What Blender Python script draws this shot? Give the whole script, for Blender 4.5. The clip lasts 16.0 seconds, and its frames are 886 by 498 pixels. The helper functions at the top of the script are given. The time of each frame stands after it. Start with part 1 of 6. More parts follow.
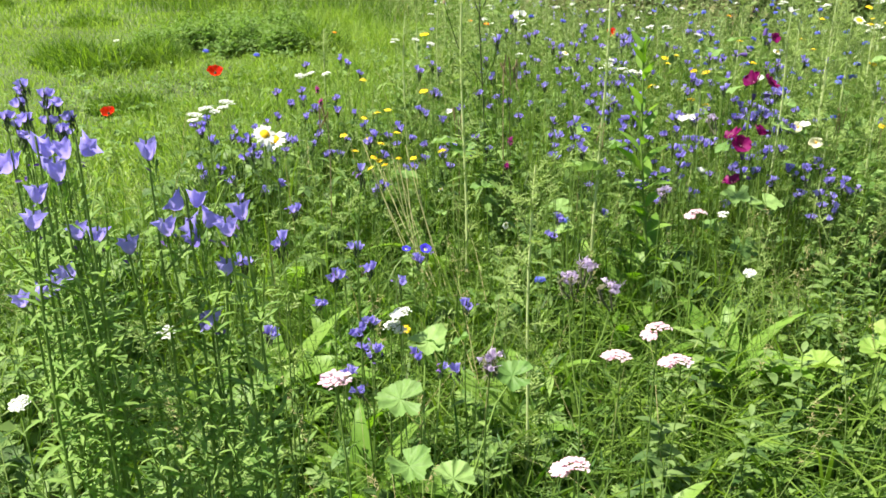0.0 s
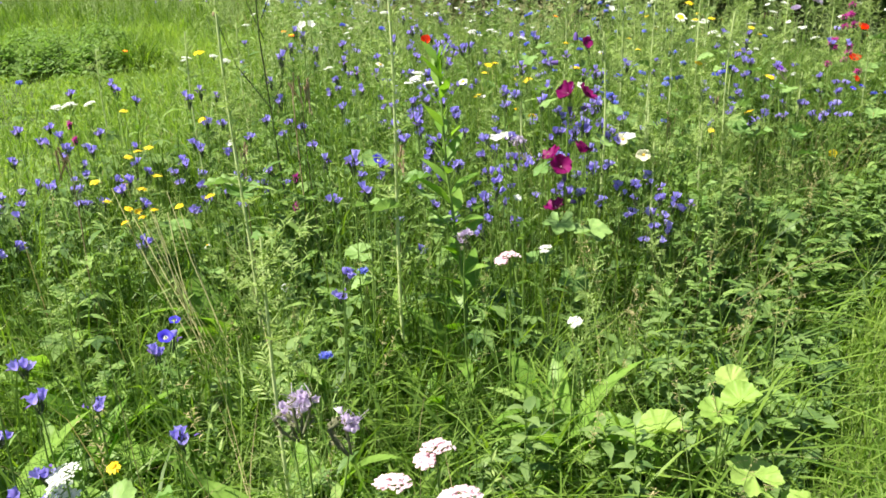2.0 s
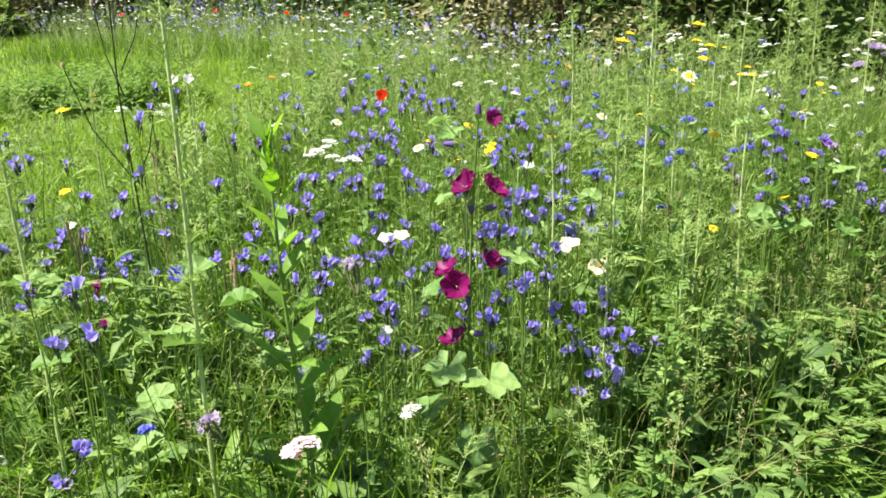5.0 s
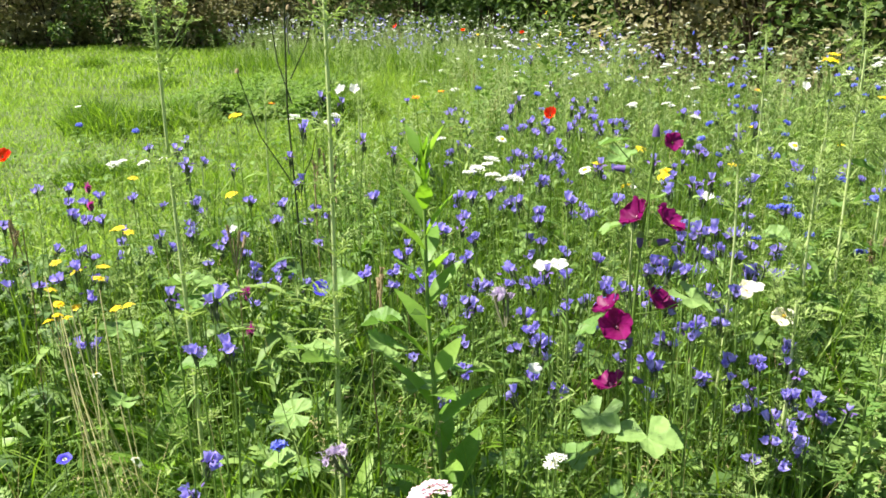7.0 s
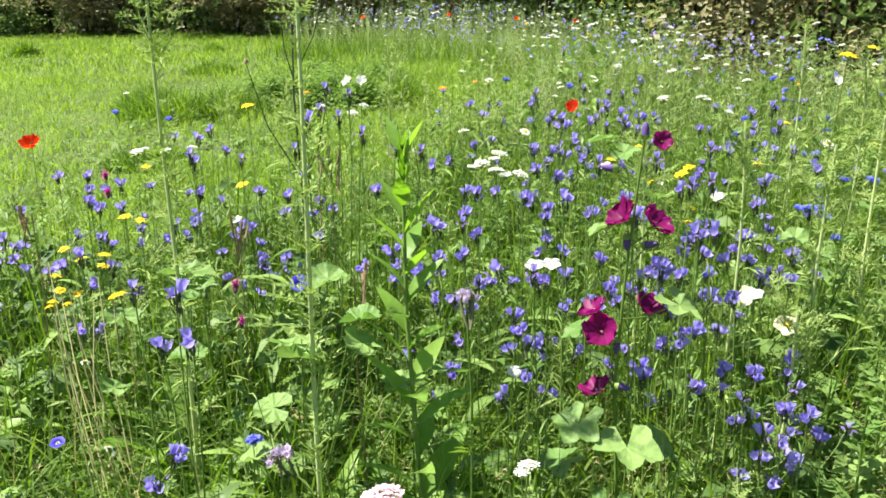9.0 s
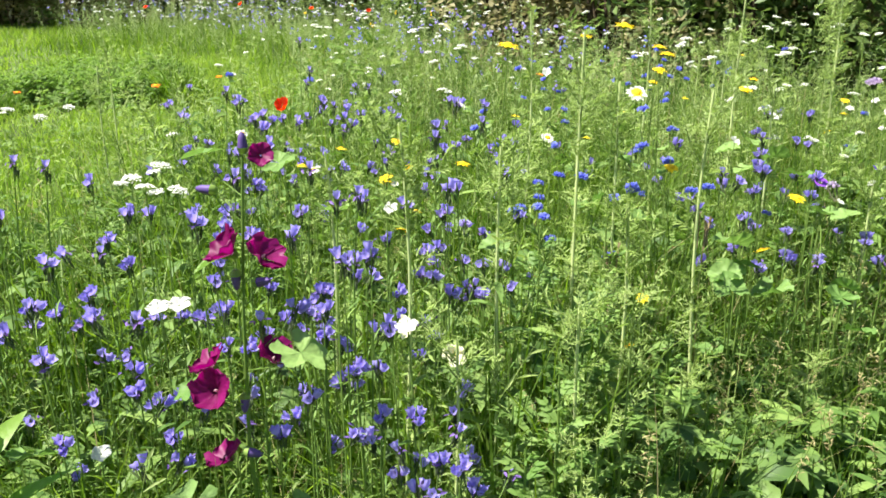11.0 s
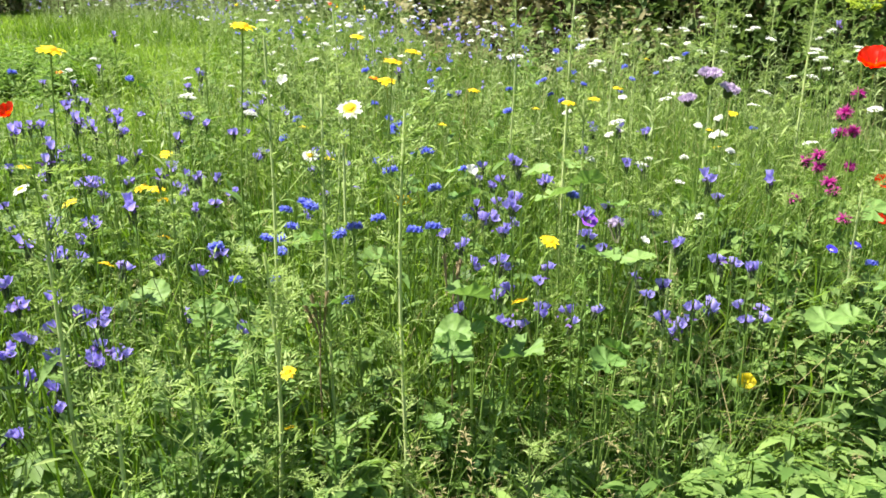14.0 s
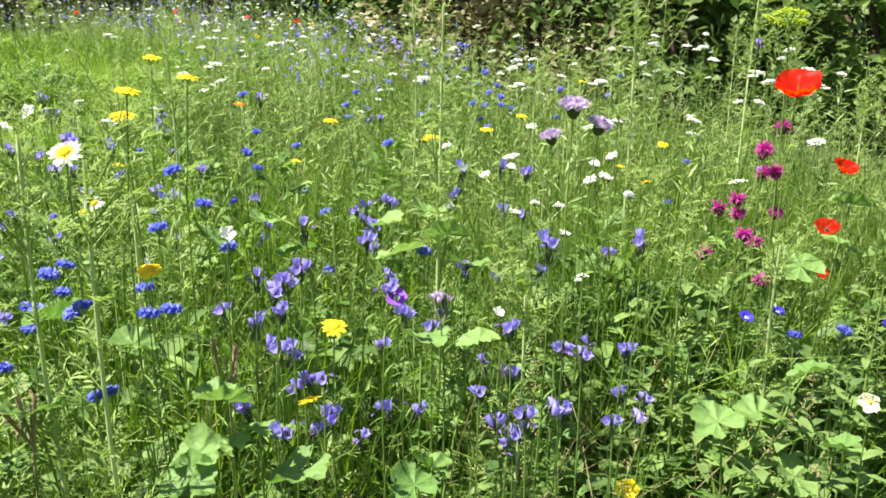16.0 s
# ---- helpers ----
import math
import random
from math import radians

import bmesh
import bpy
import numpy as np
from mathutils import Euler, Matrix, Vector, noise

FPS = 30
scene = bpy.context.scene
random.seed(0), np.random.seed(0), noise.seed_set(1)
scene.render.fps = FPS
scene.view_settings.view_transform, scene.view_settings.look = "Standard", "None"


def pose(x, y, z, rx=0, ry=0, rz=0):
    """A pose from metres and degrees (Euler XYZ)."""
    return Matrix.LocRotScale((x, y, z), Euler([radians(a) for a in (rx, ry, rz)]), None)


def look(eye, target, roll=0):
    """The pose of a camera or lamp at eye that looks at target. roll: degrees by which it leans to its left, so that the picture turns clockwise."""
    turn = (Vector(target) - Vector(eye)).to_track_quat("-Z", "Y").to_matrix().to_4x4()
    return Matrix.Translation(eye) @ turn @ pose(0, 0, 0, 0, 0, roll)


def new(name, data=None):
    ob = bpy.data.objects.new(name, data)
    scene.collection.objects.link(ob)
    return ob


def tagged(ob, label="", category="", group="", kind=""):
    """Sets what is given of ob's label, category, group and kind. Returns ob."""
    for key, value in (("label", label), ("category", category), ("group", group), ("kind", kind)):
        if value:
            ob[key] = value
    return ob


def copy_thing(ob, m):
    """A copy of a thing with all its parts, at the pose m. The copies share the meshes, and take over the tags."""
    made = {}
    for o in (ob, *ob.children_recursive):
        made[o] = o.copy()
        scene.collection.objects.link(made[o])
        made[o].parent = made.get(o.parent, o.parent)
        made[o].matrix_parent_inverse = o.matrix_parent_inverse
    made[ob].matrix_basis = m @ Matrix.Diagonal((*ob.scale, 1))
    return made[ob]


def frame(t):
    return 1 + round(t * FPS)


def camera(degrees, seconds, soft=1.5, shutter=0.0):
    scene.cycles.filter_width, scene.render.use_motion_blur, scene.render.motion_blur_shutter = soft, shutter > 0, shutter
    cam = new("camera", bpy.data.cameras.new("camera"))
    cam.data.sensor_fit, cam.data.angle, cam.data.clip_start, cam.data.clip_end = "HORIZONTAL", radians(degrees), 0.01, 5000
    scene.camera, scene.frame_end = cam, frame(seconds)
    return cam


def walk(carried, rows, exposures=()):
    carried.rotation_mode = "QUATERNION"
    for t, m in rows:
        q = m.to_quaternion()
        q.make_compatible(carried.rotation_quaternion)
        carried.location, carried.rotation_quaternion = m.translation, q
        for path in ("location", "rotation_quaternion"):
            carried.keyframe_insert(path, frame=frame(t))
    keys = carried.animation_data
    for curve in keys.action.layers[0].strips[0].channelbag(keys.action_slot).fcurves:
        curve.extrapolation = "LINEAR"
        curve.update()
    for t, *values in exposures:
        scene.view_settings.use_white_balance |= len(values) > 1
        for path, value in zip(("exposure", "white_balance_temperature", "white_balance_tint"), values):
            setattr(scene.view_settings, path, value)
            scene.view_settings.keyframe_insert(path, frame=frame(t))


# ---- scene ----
cam = camera(58.6, 16.0, soft=1.65)
PATH = [
    (0, (0.15, -0.112, 1.426), (0.032, 1.771, 0.762), -0.7),
    (0.5, (0.231, -0.056, 1.438), (0.162, 1.829, 0.771), -1.1),
    (1, (0.305, 0.084, 1.434), (0.324, 1.972, 0.775), -1.9),
    (1.5, (0.364, 0.248, 1.429), (0.474, 2.137, 0.78), -2.5),
    (2, (0.417, 0.363, 1.412), (0.61, 2.241, 0.751), -2.3),
    (2.5, (0.509, 0.496, 1.399), (0.692, 2.378, 0.747), -1.8),
    (3, (0.594, 0.717, 1.436), (0.781, 2.6, 0.788), -0.6),
    (3.5, (0.774, 0.76, 1.444), (0.895, 2.659, 0.828), -1.4),
    (6, (1.062, 1.184, 1.394), (0.892, 3.098, 0.837), -0.5),
    (6.5, (1.05, 1.163, 1.401), (0.769, 3.068, 0.861), -0.3),
    (7, (1.035, 1.179, 1.394), (0.595, 3.06, 0.875), -0.6),
    (7.5, (1.023, 1.186, 1.396), (0.443, 3.03, 0.883), -1.2),
    (8, (1.065, 1.204, 1.397), (0.436, 3.028, 0.869), -1.9),
    (8.5, (1.119, 1.228, 1.4), (0.497, 3.05, 0.859), -1.2),
    (9, (1.171, 1.254, 1.401), (0.592, 3.089, 0.856), -0.4),
    (9.5, (1.233, 1.304, 1.397), (0.756, 3.165, 0.841), -0.7),
    (10, (1.313, 1.439, 1.38), (1.08, 3.346, 0.826), -0.5),
    (10.2, (1.342, 1.5, 1.383), (1.197, 3.418, 0.838), -0.6),
    (12.3, (1.829, 1.727, 1.396), (1.608, 3.614, 0.773), -0.4),
    (12.5, (1.889, 1.779, 1.387), (1.692, 3.671, 0.769), -0.2),
    (13, (2.028, 1.909, 1.364), (1.864, 3.822, 0.804), 0.7),
    (13.5, (2.084, 1.991, 1.386), (1.927, 3.899, 0.806), 0.5),
    (14, (2.174, 2.067, 1.397), (1.972, 3.969, 0.814), 0.5),
    (14.5, (2.301, 2.186, 1.388), (2.042, 4.092, 0.841), 0.4),
    (15, (2.408, 2.257, 1.392), (2.121, 4.156, 0.834), 0.3),
    (15.5, (2.475, 2.369, 1.393), (2.216, 4.273, 0.838), 0.3),
    (16, (2.531, 2.529, 1.393), (2.322, 4.443, 0.851), 0.6),
]
walk(cam, [(t, look(eye, target, roll)) for t, eye, target, roll in PATH], [(0, 1.08), (3, 1.14), (6, 1.24), (16, 1.24)])

# ---------------------------------------------------------------- light
SUN_AZ, SUN_EL = radians(-100), radians(61)      # azimuth from +y towards +x
world = bpy.data.worlds.new("sky")
scene.world = world
world.use_nodes = True
wn = world.node_tree
sky = wn.nodes.new("ShaderNodeTexSky")
sky.sky_type = "NISHITA"
sky.sun_disc = False
sky.sun_elevation, sky.sun_rotation = SUN_EL, SUN_AZ
wn.links.new(sky.outputs[0], wn.nodes["Background"].inputs[0])
wn.nodes["Background"].inputs[1].default_value = 0.074
sun = new("sun", bpy.data.lights.new("sun", "SUN"))
sun.data.energy, sun.data.angle, sun.data.color = 5.75, radians(0.6), (1.0, 0.95, 0.86)
to_sun = Vector((math.sin(SUN_AZ) * math.cos(SUN_EL), math.cos(SUN_AZ) * math.cos(SUN_EL), math.sin(SUN_EL)))
sun.matrix_world = look(to_sun * 30, (0, 0, 0))


# ---------------------------------------------------------------- materials
def leafy(name, dark, light, through_it=0.4, rough=0.55, bump=0.0, scale=40.0, per_island=True, tip=None, gloss=0.2):
    """Thin living matter: grain, change from piece to piece, light that shines through."""
    m = bpy.data.materials.new(name)
    m.use_nodes = True
    n, l = m.node_tree.nodes, m.node_tree.links
    n.remove(n["Principled BSDF"])
    out = n["Material Output"]
    geo_n = n.new("ShaderNodeNewGeometry")
    info = n.new("ShaderNodeObjectInfo")
    tex = n.new("ShaderNodeTexCoord")
    noi = n.new("ShaderNodeTexNoise")
    noi.inputs["Scale"].default_value, noi.inputs["Detail"].default_value = scale, 3
    l.new(tex.outputs["Object"], noi.inputs["Vector"])
    add = n.new("ShaderNodeMath")
    add.operation = "ADD"
    l.new(geo_n.outputs["Random Per Island"] if per_island else info.outputs["Random"], add.inputs[0])
    l.new(noi.outputs["Fac"], add.inputs[1])
    half = n.new("ShaderNodeMath")
    half.operation = "MULTIPLY"
    half.inputs[1].default_value = 0.5
    l.new(add.outputs[0], half.inputs[0])
    ramp = n.new("ShaderNodeValToRGB")
    ramp.color_ramp.elements[0].position, ramp.color_ramp.elements[1].position = 0.18, 0.82
    ramp.color_ramp.elements[0].color, ramp.color_ramp.elements[1].color = (*dark, 1), (*light, 1)
    l.new(half.outputs[0], ramp.inputs[0])
    col = ramp.outputs[0]
    if tip:
        at = n.new("ShaderNodeAttribute")
        at.attribute_name = "along"
        mix = n.new("ShaderNodeMix")
        mix.data_type = "RGBA"
        mp = n.new("ShaderNodeMapRange")
        mp.inputs[1].default_value, mp.inputs[2].default_value = tip[1], tip[2]
        l.new(at.outputs["Fac"], mp.inputs[0])
        l.new(mp.outputs[0], mix.inputs[0])
        l.new(col, mix.inputs[6])
        mix.inputs[7].default_value = (*tip[0], 1)
        col = mix.outputs[2]
    pr = n.new("ShaderNodeBsdfPrincipled")
    pr.inputs["Roughness"].default_value = rough
    pr.inputs["Specular IOR Level"].default_value = gloss
    l.new(col, pr.inputs["Base Color"])
    tr = n.new("ShaderNodeBsdfTranslucent")
    hs = n.new("ShaderNodeHueSaturation")
    hs.inputs["Saturation"].default_value, hs.inputs["Value"].default_value = 1.15, 1.5
    l.new(col, hs.inputs["Color"])
    l.new(hs.outputs[0], tr.inputs[0])
    mx = n.new("ShaderNodeMixShader")
    mx.inputs[0].default_value = through_it
    l.new(pr.outputs[0], mx.inputs[1])
    l.new(tr.outputs[0], mx.inputs[2])
    l.new(mx.outputs[0], out.inputs[0])
    if bump:
        bp = n.new("ShaderNodeBump")
        bp.inputs["Strength"].default_value, bp.inputs["Distance"].default_value = bump, 0.004
        l.new(noi.outputs["Fac"], bp.inputs["Height"])
        l.new(bp.outputs[0], pr.inputs["Normal"])
    return m


M_GRASS = leafy("grass_blades", (0.028, 0.08, 0.012), (0.24, 0.36, 0.062), 0.45, 0.45, scale=1.3)
M_LAWN = leafy("lawn_grass", (0.13, 0.235, 0.035), (0.30, 0.40, 0.09), 0.45, 0.5, scale=0.7)
M_CULM = leafy("grass_stalks", (0.05, 0.11, 0.02), (0.22, 0.32, 0.075), 0.2, 0.5, scale=1.0)
M_DRY = leafy("dry_grass", (0.25, 0.21, 0.09), (0.46, 0.40, 0.20), 0.3, 0.6)
M_HERB = leafy("herb_leaves", (0.035, 0.095, 0.018), (0.20, 0.31, 0.065), 0.35, 0.4, scale=2.0, gloss=0.25)
M_STEM = leafy("green_stems", (0.12, 0.21, 0.04), (0.24, 0.35, 0.08), 0.15, 0.5)
M_PALE = leafy("pale_feathery_green", (0.19, 0.285, 0.07), (0.36, 0.455, 0.155), 0.35, 0.5)
M_BIGLEAF = leafy("broad_leaves", (0.11, 0.215, 0.05), (0.25, 0.375, 0.115), 0.3, 0.5, bump=1.0, scale=55, per_island=False)
M_DARKSTEM = leafy("dark_stems", (0.035, 0.05, 0.02), (0.07, 0.09, 0.03), 0.0, 0.6)
M_ECHIUM = leafy("blue_violet_petals", (0.235, 0.185, 0.54), (0.51, 0.44, 0.86), 0.4, 0.55, scale=30, tip=((0.40, 0.375, 0.84), 0.5, 1.4))
M_BUD = leafy("purple_buds", (0.085, 0.06, 0.21), (0.18, 0.105, 0.34), 0.15, 0.5)
M_HAIRY = leafy("hairy_calyx", (0.11, 0.12, 0.06), (0.21, 0.21, 0.12), 0.2, 0.7)
M_CORN = leafy("cornflower_blue", (0.15, 0.18, 0.58), (0.29, 0.33, 0.84), 0.35, 0.5)
M_RED = leafy("poppy_red", (0.86, 0.03, 0.015), (0.95, 0.08, 0.03), 0.8, 0.4, scale=60)
M_ORANGE = leafy("orange_petals", (0.80, 0.16, 0.01), (0.90, 0.28, 0.02), 0.4, 0.5)
M_YELLOW = leafy("yellow_petals", (0.80, 0.52, 0.01), (0.92, 0.75, 0.04), 0.35, 0.5)
M_YELDISC = leafy("yellow_discs", (0.65, 0.36, 0.01), (0.85, 0.55, 0.02), 0.1, 0.8, bump=0.15, scale=400)
M_WHITE = leafy("white_petals", (0.60, 0.61, 0.54), (0.82, 0.82, 0.77), 0.35, 0.5)
M_CREAM = leafy("cream_petals", (0.75, 0.72, 0.50), (0.85, 0.83, 0.66), 0.4, 0.5)
M_PINKWHITE = leafy("pinkish_white_florets", (0.66, 0.43, 0.49), (0.83, 0.68, 0.71), 0.3, 0.6)
M_PINK = leafy("magenta_petals", (0.36, 0.03, 0.22), (0.58, 0.10, 0.38), 0.4, 0.5)
M_LAV = leafy("lavender_florets", (0.48, 0.39, 0.56), (0.70, 0.60, 0.73), 0.35, 0.6)
M_SEED = leafy("brown_seed_heads", (0.20, 0.15, 0.08), (0.36, 0.28, 0.16), 0.1, 0.8)
M_HEDGE = leafy("hedge_leaves", (0.05, 0.095, 0.028), (0.18, 0.255, 0.075), 0.3, 0.45, scale=0.8)
M_HEDGEDRY = leafy("brownish_hedge_leaves", (0.17, 0.16, 0.075), (0.36, 0.33, 0.18), 0.25, 0.6, scale=0.8)
M_BARK = leafy("bark", (0.05, 0.035, 0.02), (0.14, 0.10, 0.07), 0.0, 0.9, bump=1.0, scale=25)


def soil():
    m = bpy.data.materials.new("soil_and_thatch")
    m.use_nodes = True
    n, l = m.node_tree.nodes, m.node_tree.links
    pr = n["Principled BSDF"]
    pr.inputs["Roughness"].default_value = 0.95
    tex = n.new("ShaderNodeTexCoord")
    a, b = n.new("ShaderNodeTexNoise"), n.new("ShaderNodeTexNoise")
    a.inputs["Scale"].default_value, b.inputs["Scale"].default_value = 0.6, 22
    a.inputs["Detail"].default_value, b.inputs["Detail"].default_value = 4, 6
    for k in (a, b):
        l.new(tex.outputs["Object"], k.inputs["Vector"])
    ramp = n.new("ShaderNodeValToRGB")
    ramp.color_ramp.elements[0].color, ramp.color_ramp.elements[1].color = (0.035, 0.05, 0.012, 1), (0.11, 0.17, 0.03, 1)
    mx = n.new("ShaderNodeMath")
    mx.operation = "MULTIPLY"
    l.new(a.outputs["Fac"], mx.inputs[0])
    l.new(b.outputs["Fac"], mx.inputs[1])
    mp = n.new("ShaderNodeMapRange")
    mp.inputs[1].default_value, mp.inputs[2].default_value = 0.12, 0.42
    l.new(mx.outputs[0], mp.inputs[0])
    l.new(mp.outputs[0], ramp.inputs[0])
    l.new(ramp.outputs[0], pr.inputs["Base Color"])
    bp = n.new("ShaderNodeBump")
    bp.inputs["Strength"].default_value, bp.inputs["Distance"].default_value = 0.8, 0.03
    l.new(b.outputs["Fac"], bp.inputs["Height"])
    l.new(bp.outputs[0], pr.inputs["Normal"])
    return m


M_SOIL = soil()

# ---------------------------------------------------------------- small geometry kit: (points, triangles, along, material index)
rng = np.random.default_rng(7)


def G(V, T, A=None, m=0):
    V, T = np.asarray(V, float).reshape(-1, 3), np.asarray(T, int).reshape(-1, 3)
    A = np.zeros(len(V)) if A is None else np.asarray(A, float)
    return V, T, A, np.full(len(T), m)


def join(gs):
    V, T, A, K, o = [], [], [], [], 0
    for v, t, a, k in gs:
        V.append(v), T.append(t + o), A.append(a), K.append(k)
        o += len(v)
    return np.concatenate(V), np.concatenate(T), np.concatenate(A), np.concatenate(K)


def turned(g, rx=0.0, ry=0.0, rz=0.0, at=(0, 0, 0), s=1.0):
    R = np.array(Euler((rx, ry, rz)).to_matrix())
    return (g[0] * s) @ R.T + np.asarray(at), g[1], g[2], g[3]


def aimed(g, way, at=(0, 0, 0), s=1.0, spin=0.0):
    """g, built up along z, laid along a direction."""
    q = np.array((Vector(way).to_track_quat("Z", "Y").to_matrix() @ Euler((0, 0, spin)).to_matrix()))
    return (g[0] * s) @ q.T + np.asarray(at), g[1], g[2], g[3]


def painted(g, m):
    return g[0], g[1], g[2], np.full(len(g[1]), m)


def grid(P, m=0):
    r, c = P.shape[:2]
    i = np.arange(r * c).reshape(r, c)
    a, b, d, e = i[:-1, :-1].ravel(), i[:-1, 1:].ravel(), i[1:, 1:].ravel(), i[1:, :-1].ravel()
    T = np.concatenate([np.stack([a, b, d], 1), np.stack([a, d, e], 1)])
    return G(P.reshape(-1, 3), T, np.repeat(np.linspace(0, 1, r), c), m)


def tube(pts, r0, r1, n=5, m=0):
    pts = np.asarray(pts, float)
    k = len(pts)
    d = np.gradient(pts, axis=0)
    d /= np.linalg.norm(d, axis=1)[:, None] + 1e-9
    side = np.cross(d, [0.31, 0.93, 0.2])
    side /= np.linalg.norm(side, axis=1)[:, None] + 1e-9
    up = np.cross(d, side)
    th = np.linspace(0, 2 * np.pi, n + 1)
    rad = np.linspace(r0, r1, k)[:, None, None]
    P = pts[:, None] + rad * (np.cos(th)[None, :, None] * side[:, None] + np.sin(th)[None, :, None] * up[:, None])
    return grid(P, m)


def leaf(L, W, rows=5, droop=0.3, fold=0.25, m=0, peak=0.4):
    """A leaf or petal along +y, face up."""
    t = np.linspace(0, 1, rows)
    w = W / 2 * np.where(t < peak, (t / peak) ** 0.7, np.clip((1 - t) / (1 - peak), 0, 1) ** 0.75)
    w[0] = max(w[0], W * 0.06)
    a = droop * t * 1.6
    y = np.cumsum(np.r_[0, np.cos(a[1:])]) * L / (rows - 1)
    z = -np.cumsum(np.r_[0, np.sin(a[1:])]) * L / (rows - 1)
    P = np.zeros((rows, 3, 3))
    for c, s in enumerate((-1, 0, 1)):
        P[:, c, 0], P[:, c, 1], P[:, c, 2] = s * w, y, z + abs(s) * fold * w
    return grid(P, m)


def round_leaf(R, lobes=5, cup=0.25, depth=0.12, seg=26, m=0, rr=None):
    rr = rr or rng
    th = np.linspace(-2.85, 2.85, seg)
    P = np.zeros((4, seg, 3))
    for i, f in enumerate((0.02, 0.4, 0.75, 1.0)):
        rad = R * f * (1 + depth * f * np.cos(lobes * th) + 0.035 * f * np.cos(3 * lobes * th) + 0.015 * f * rr.normal(size=seg))
        P[i, :, 0], P[i, :, 1] = rad * np.sin(th), rad * np.cos(th) + R * 0.1
        P[i, :, 2] = cup * R * f * f * (1 + 0.7 * np.cos(th * 2 + lobes)) - 0.16 * R * f * np.abs(np.cos(lobes * th / 2)) + 0.025 * R * f * rr.normal(size=seg)
    return grid(P, m)


def funnel(L, R, lobes=5, flare=0.2, m=0):
    """A cup-shaped corolla up along z."""
    th = np.linspace(0, 2 * np.pi, 11)
    P = np.zeros((4, 11, 3))
    for i, (f, z) in enumerate(((0.3, 0), (0.78, 0.30), (1.0, 0.68), (1.06, 1.0))):
        k = 1 + flare * (i == 3) * np.cos(lobes * th) * 0.5
        k = k * (1 + 0.05 * i * np.sin(3 * th + 900 * L))
        P[i, :, 0], P[i, :, 1], P[i, :, 2] = R * f * k * np.cos(th), R * f * k * np.sin(th), L * z + (i == 3) * L * (0.055 * np.cos(lobes * th) + 0.04 * np.cos(2 * th + 1)) + (i > 1) * 0.05 * L * np.cos(th)
    return grid(P, m)


def dome(R, H, n=10, m=0):
    th = np.linspace(0, 2 * np.pi, n + 1)
    P = np.zeros((4, n + 1, 3))
    for i, f in enumerate((1.0, 0.8, 0.45, 0.02)):
        P[i, :, 0], P[i, :, 1], P[i, :, 2] = R * f * np.cos(th), R * f * np.sin(th), H * math.sqrt(1 - f * f)
    return grid(P, m)


def mesh_from(name, g, mats):
    V, T, A, K = g
    me = bpy.data.meshes.new(name)
    me.vertices.add(len(V))
    me.vertices.foreach_set("co", V.astype(np.float32).ravel())
    me.loops.add(3 * len(T))
    me.loops.foreach_set("vertex_index", T.astype(np.int32).ravel())
    me.polygons.add(len(T))
    me.polygons.foreach_set("loop_start", np.arange(0, 3 * len(T), 3, dtype=np.int32))
    for mt in mats:
        me.materials.append(mt)
    me.polygons.foreach_set("material_index", K.astype(np.int32))
    me.polygons.foreach_set("use_smooth", np.ones(len(T), dtype=bool))
    at = me.attributes.new("along", "FLOAT", "POINT")
    at.data.foreach_set("value", A.astype(np.float32))
    me.update(calc_edges=True)
    return me


def part(name, g, mats, parent, label="", at=None):
    me = g if isinstance(g, bpy.types.Mesh) else mesh_from(name, g, mats)
    ob = new(name, me)
    ob.parent = parent
    if at is not None:
        ob.matrix_basis = at
    return tagged(ob, label)


def strewn(name, kinds, which, pos, rot, size, mats):
    """One mesh of many copies of small pieces: which kind, where, turned and sized how."""
    out = []
    for k, g in enumerate(kinds):
        s = which == k
        c, n = int(s.sum()), len(g[0])
        if not c:
            continue
        V = np.einsum("cij,nj->cni", rot[s], g[0]) * size[s][:, None, None] + pos[s][:, None, :]
        T = g[1][None] + (np.arange(c) * n)[:, None, None]
        out.append((V.reshape(-1, 3), T.reshape(-1, 3), np.tile(g[2], c), np.tile(g[3], c)))
    return mesh_from(name, join(out), mats)


def spins(yaw, tilt, way):
    """Rotation matrices: turned by yaw about z, then leaned by tilt towards way."""
    cy, sy = np.cos(yaw), np.sin(yaw)
    o, e = np.zeros_like(yaw), np.ones_like(yaw)
    Rz = np.stack([np.stack([cy, -sy, o], -1), np.stack([sy, cy, o], -1), np.stack([o, o, e], -1)], 1)
    ax, ay = -np.sin(way), np.cos(way)
    c, s = np.cos(tilt), np.sin(tilt)
    t = 1 - c
    Rt = np.stack([np.stack([t * ax * ax + c, t * ax * ay, s * ay], -1), np.stack([t * ax * ay, t * ay * ay + c, -s * ax], -1), np.stack([-s * ay, s * ax, c], -1)], 1)
    return Rt @ Rz


# ---------------------------------------------------------------- ground and plan
def lift(y):
    return 0.06 * np.clip(np.asarray(y, float) - 1, 0, 21)


EDGE = np.array([(-6, 6.5), (-2.9, 3.4), (-2.2, 1.7), (-1.5, 0.7), (-0.9, 0.35), (-0.6, 0.4), (0.5, 0.85), (1.4, 1.85), (2.1, 2.75), (3.3, 3.75), (5, 5), (9, 7.5)])
LEFT = np.array([(-1, -2.6), (2.5, -2.3), (3.9, -1.45), (5.2, -0.85), (8, -0.55), (10.5, -0.9), (12.6, -2.4), (13.6, -5.0), (15, -6.8), (21, -7.6)])

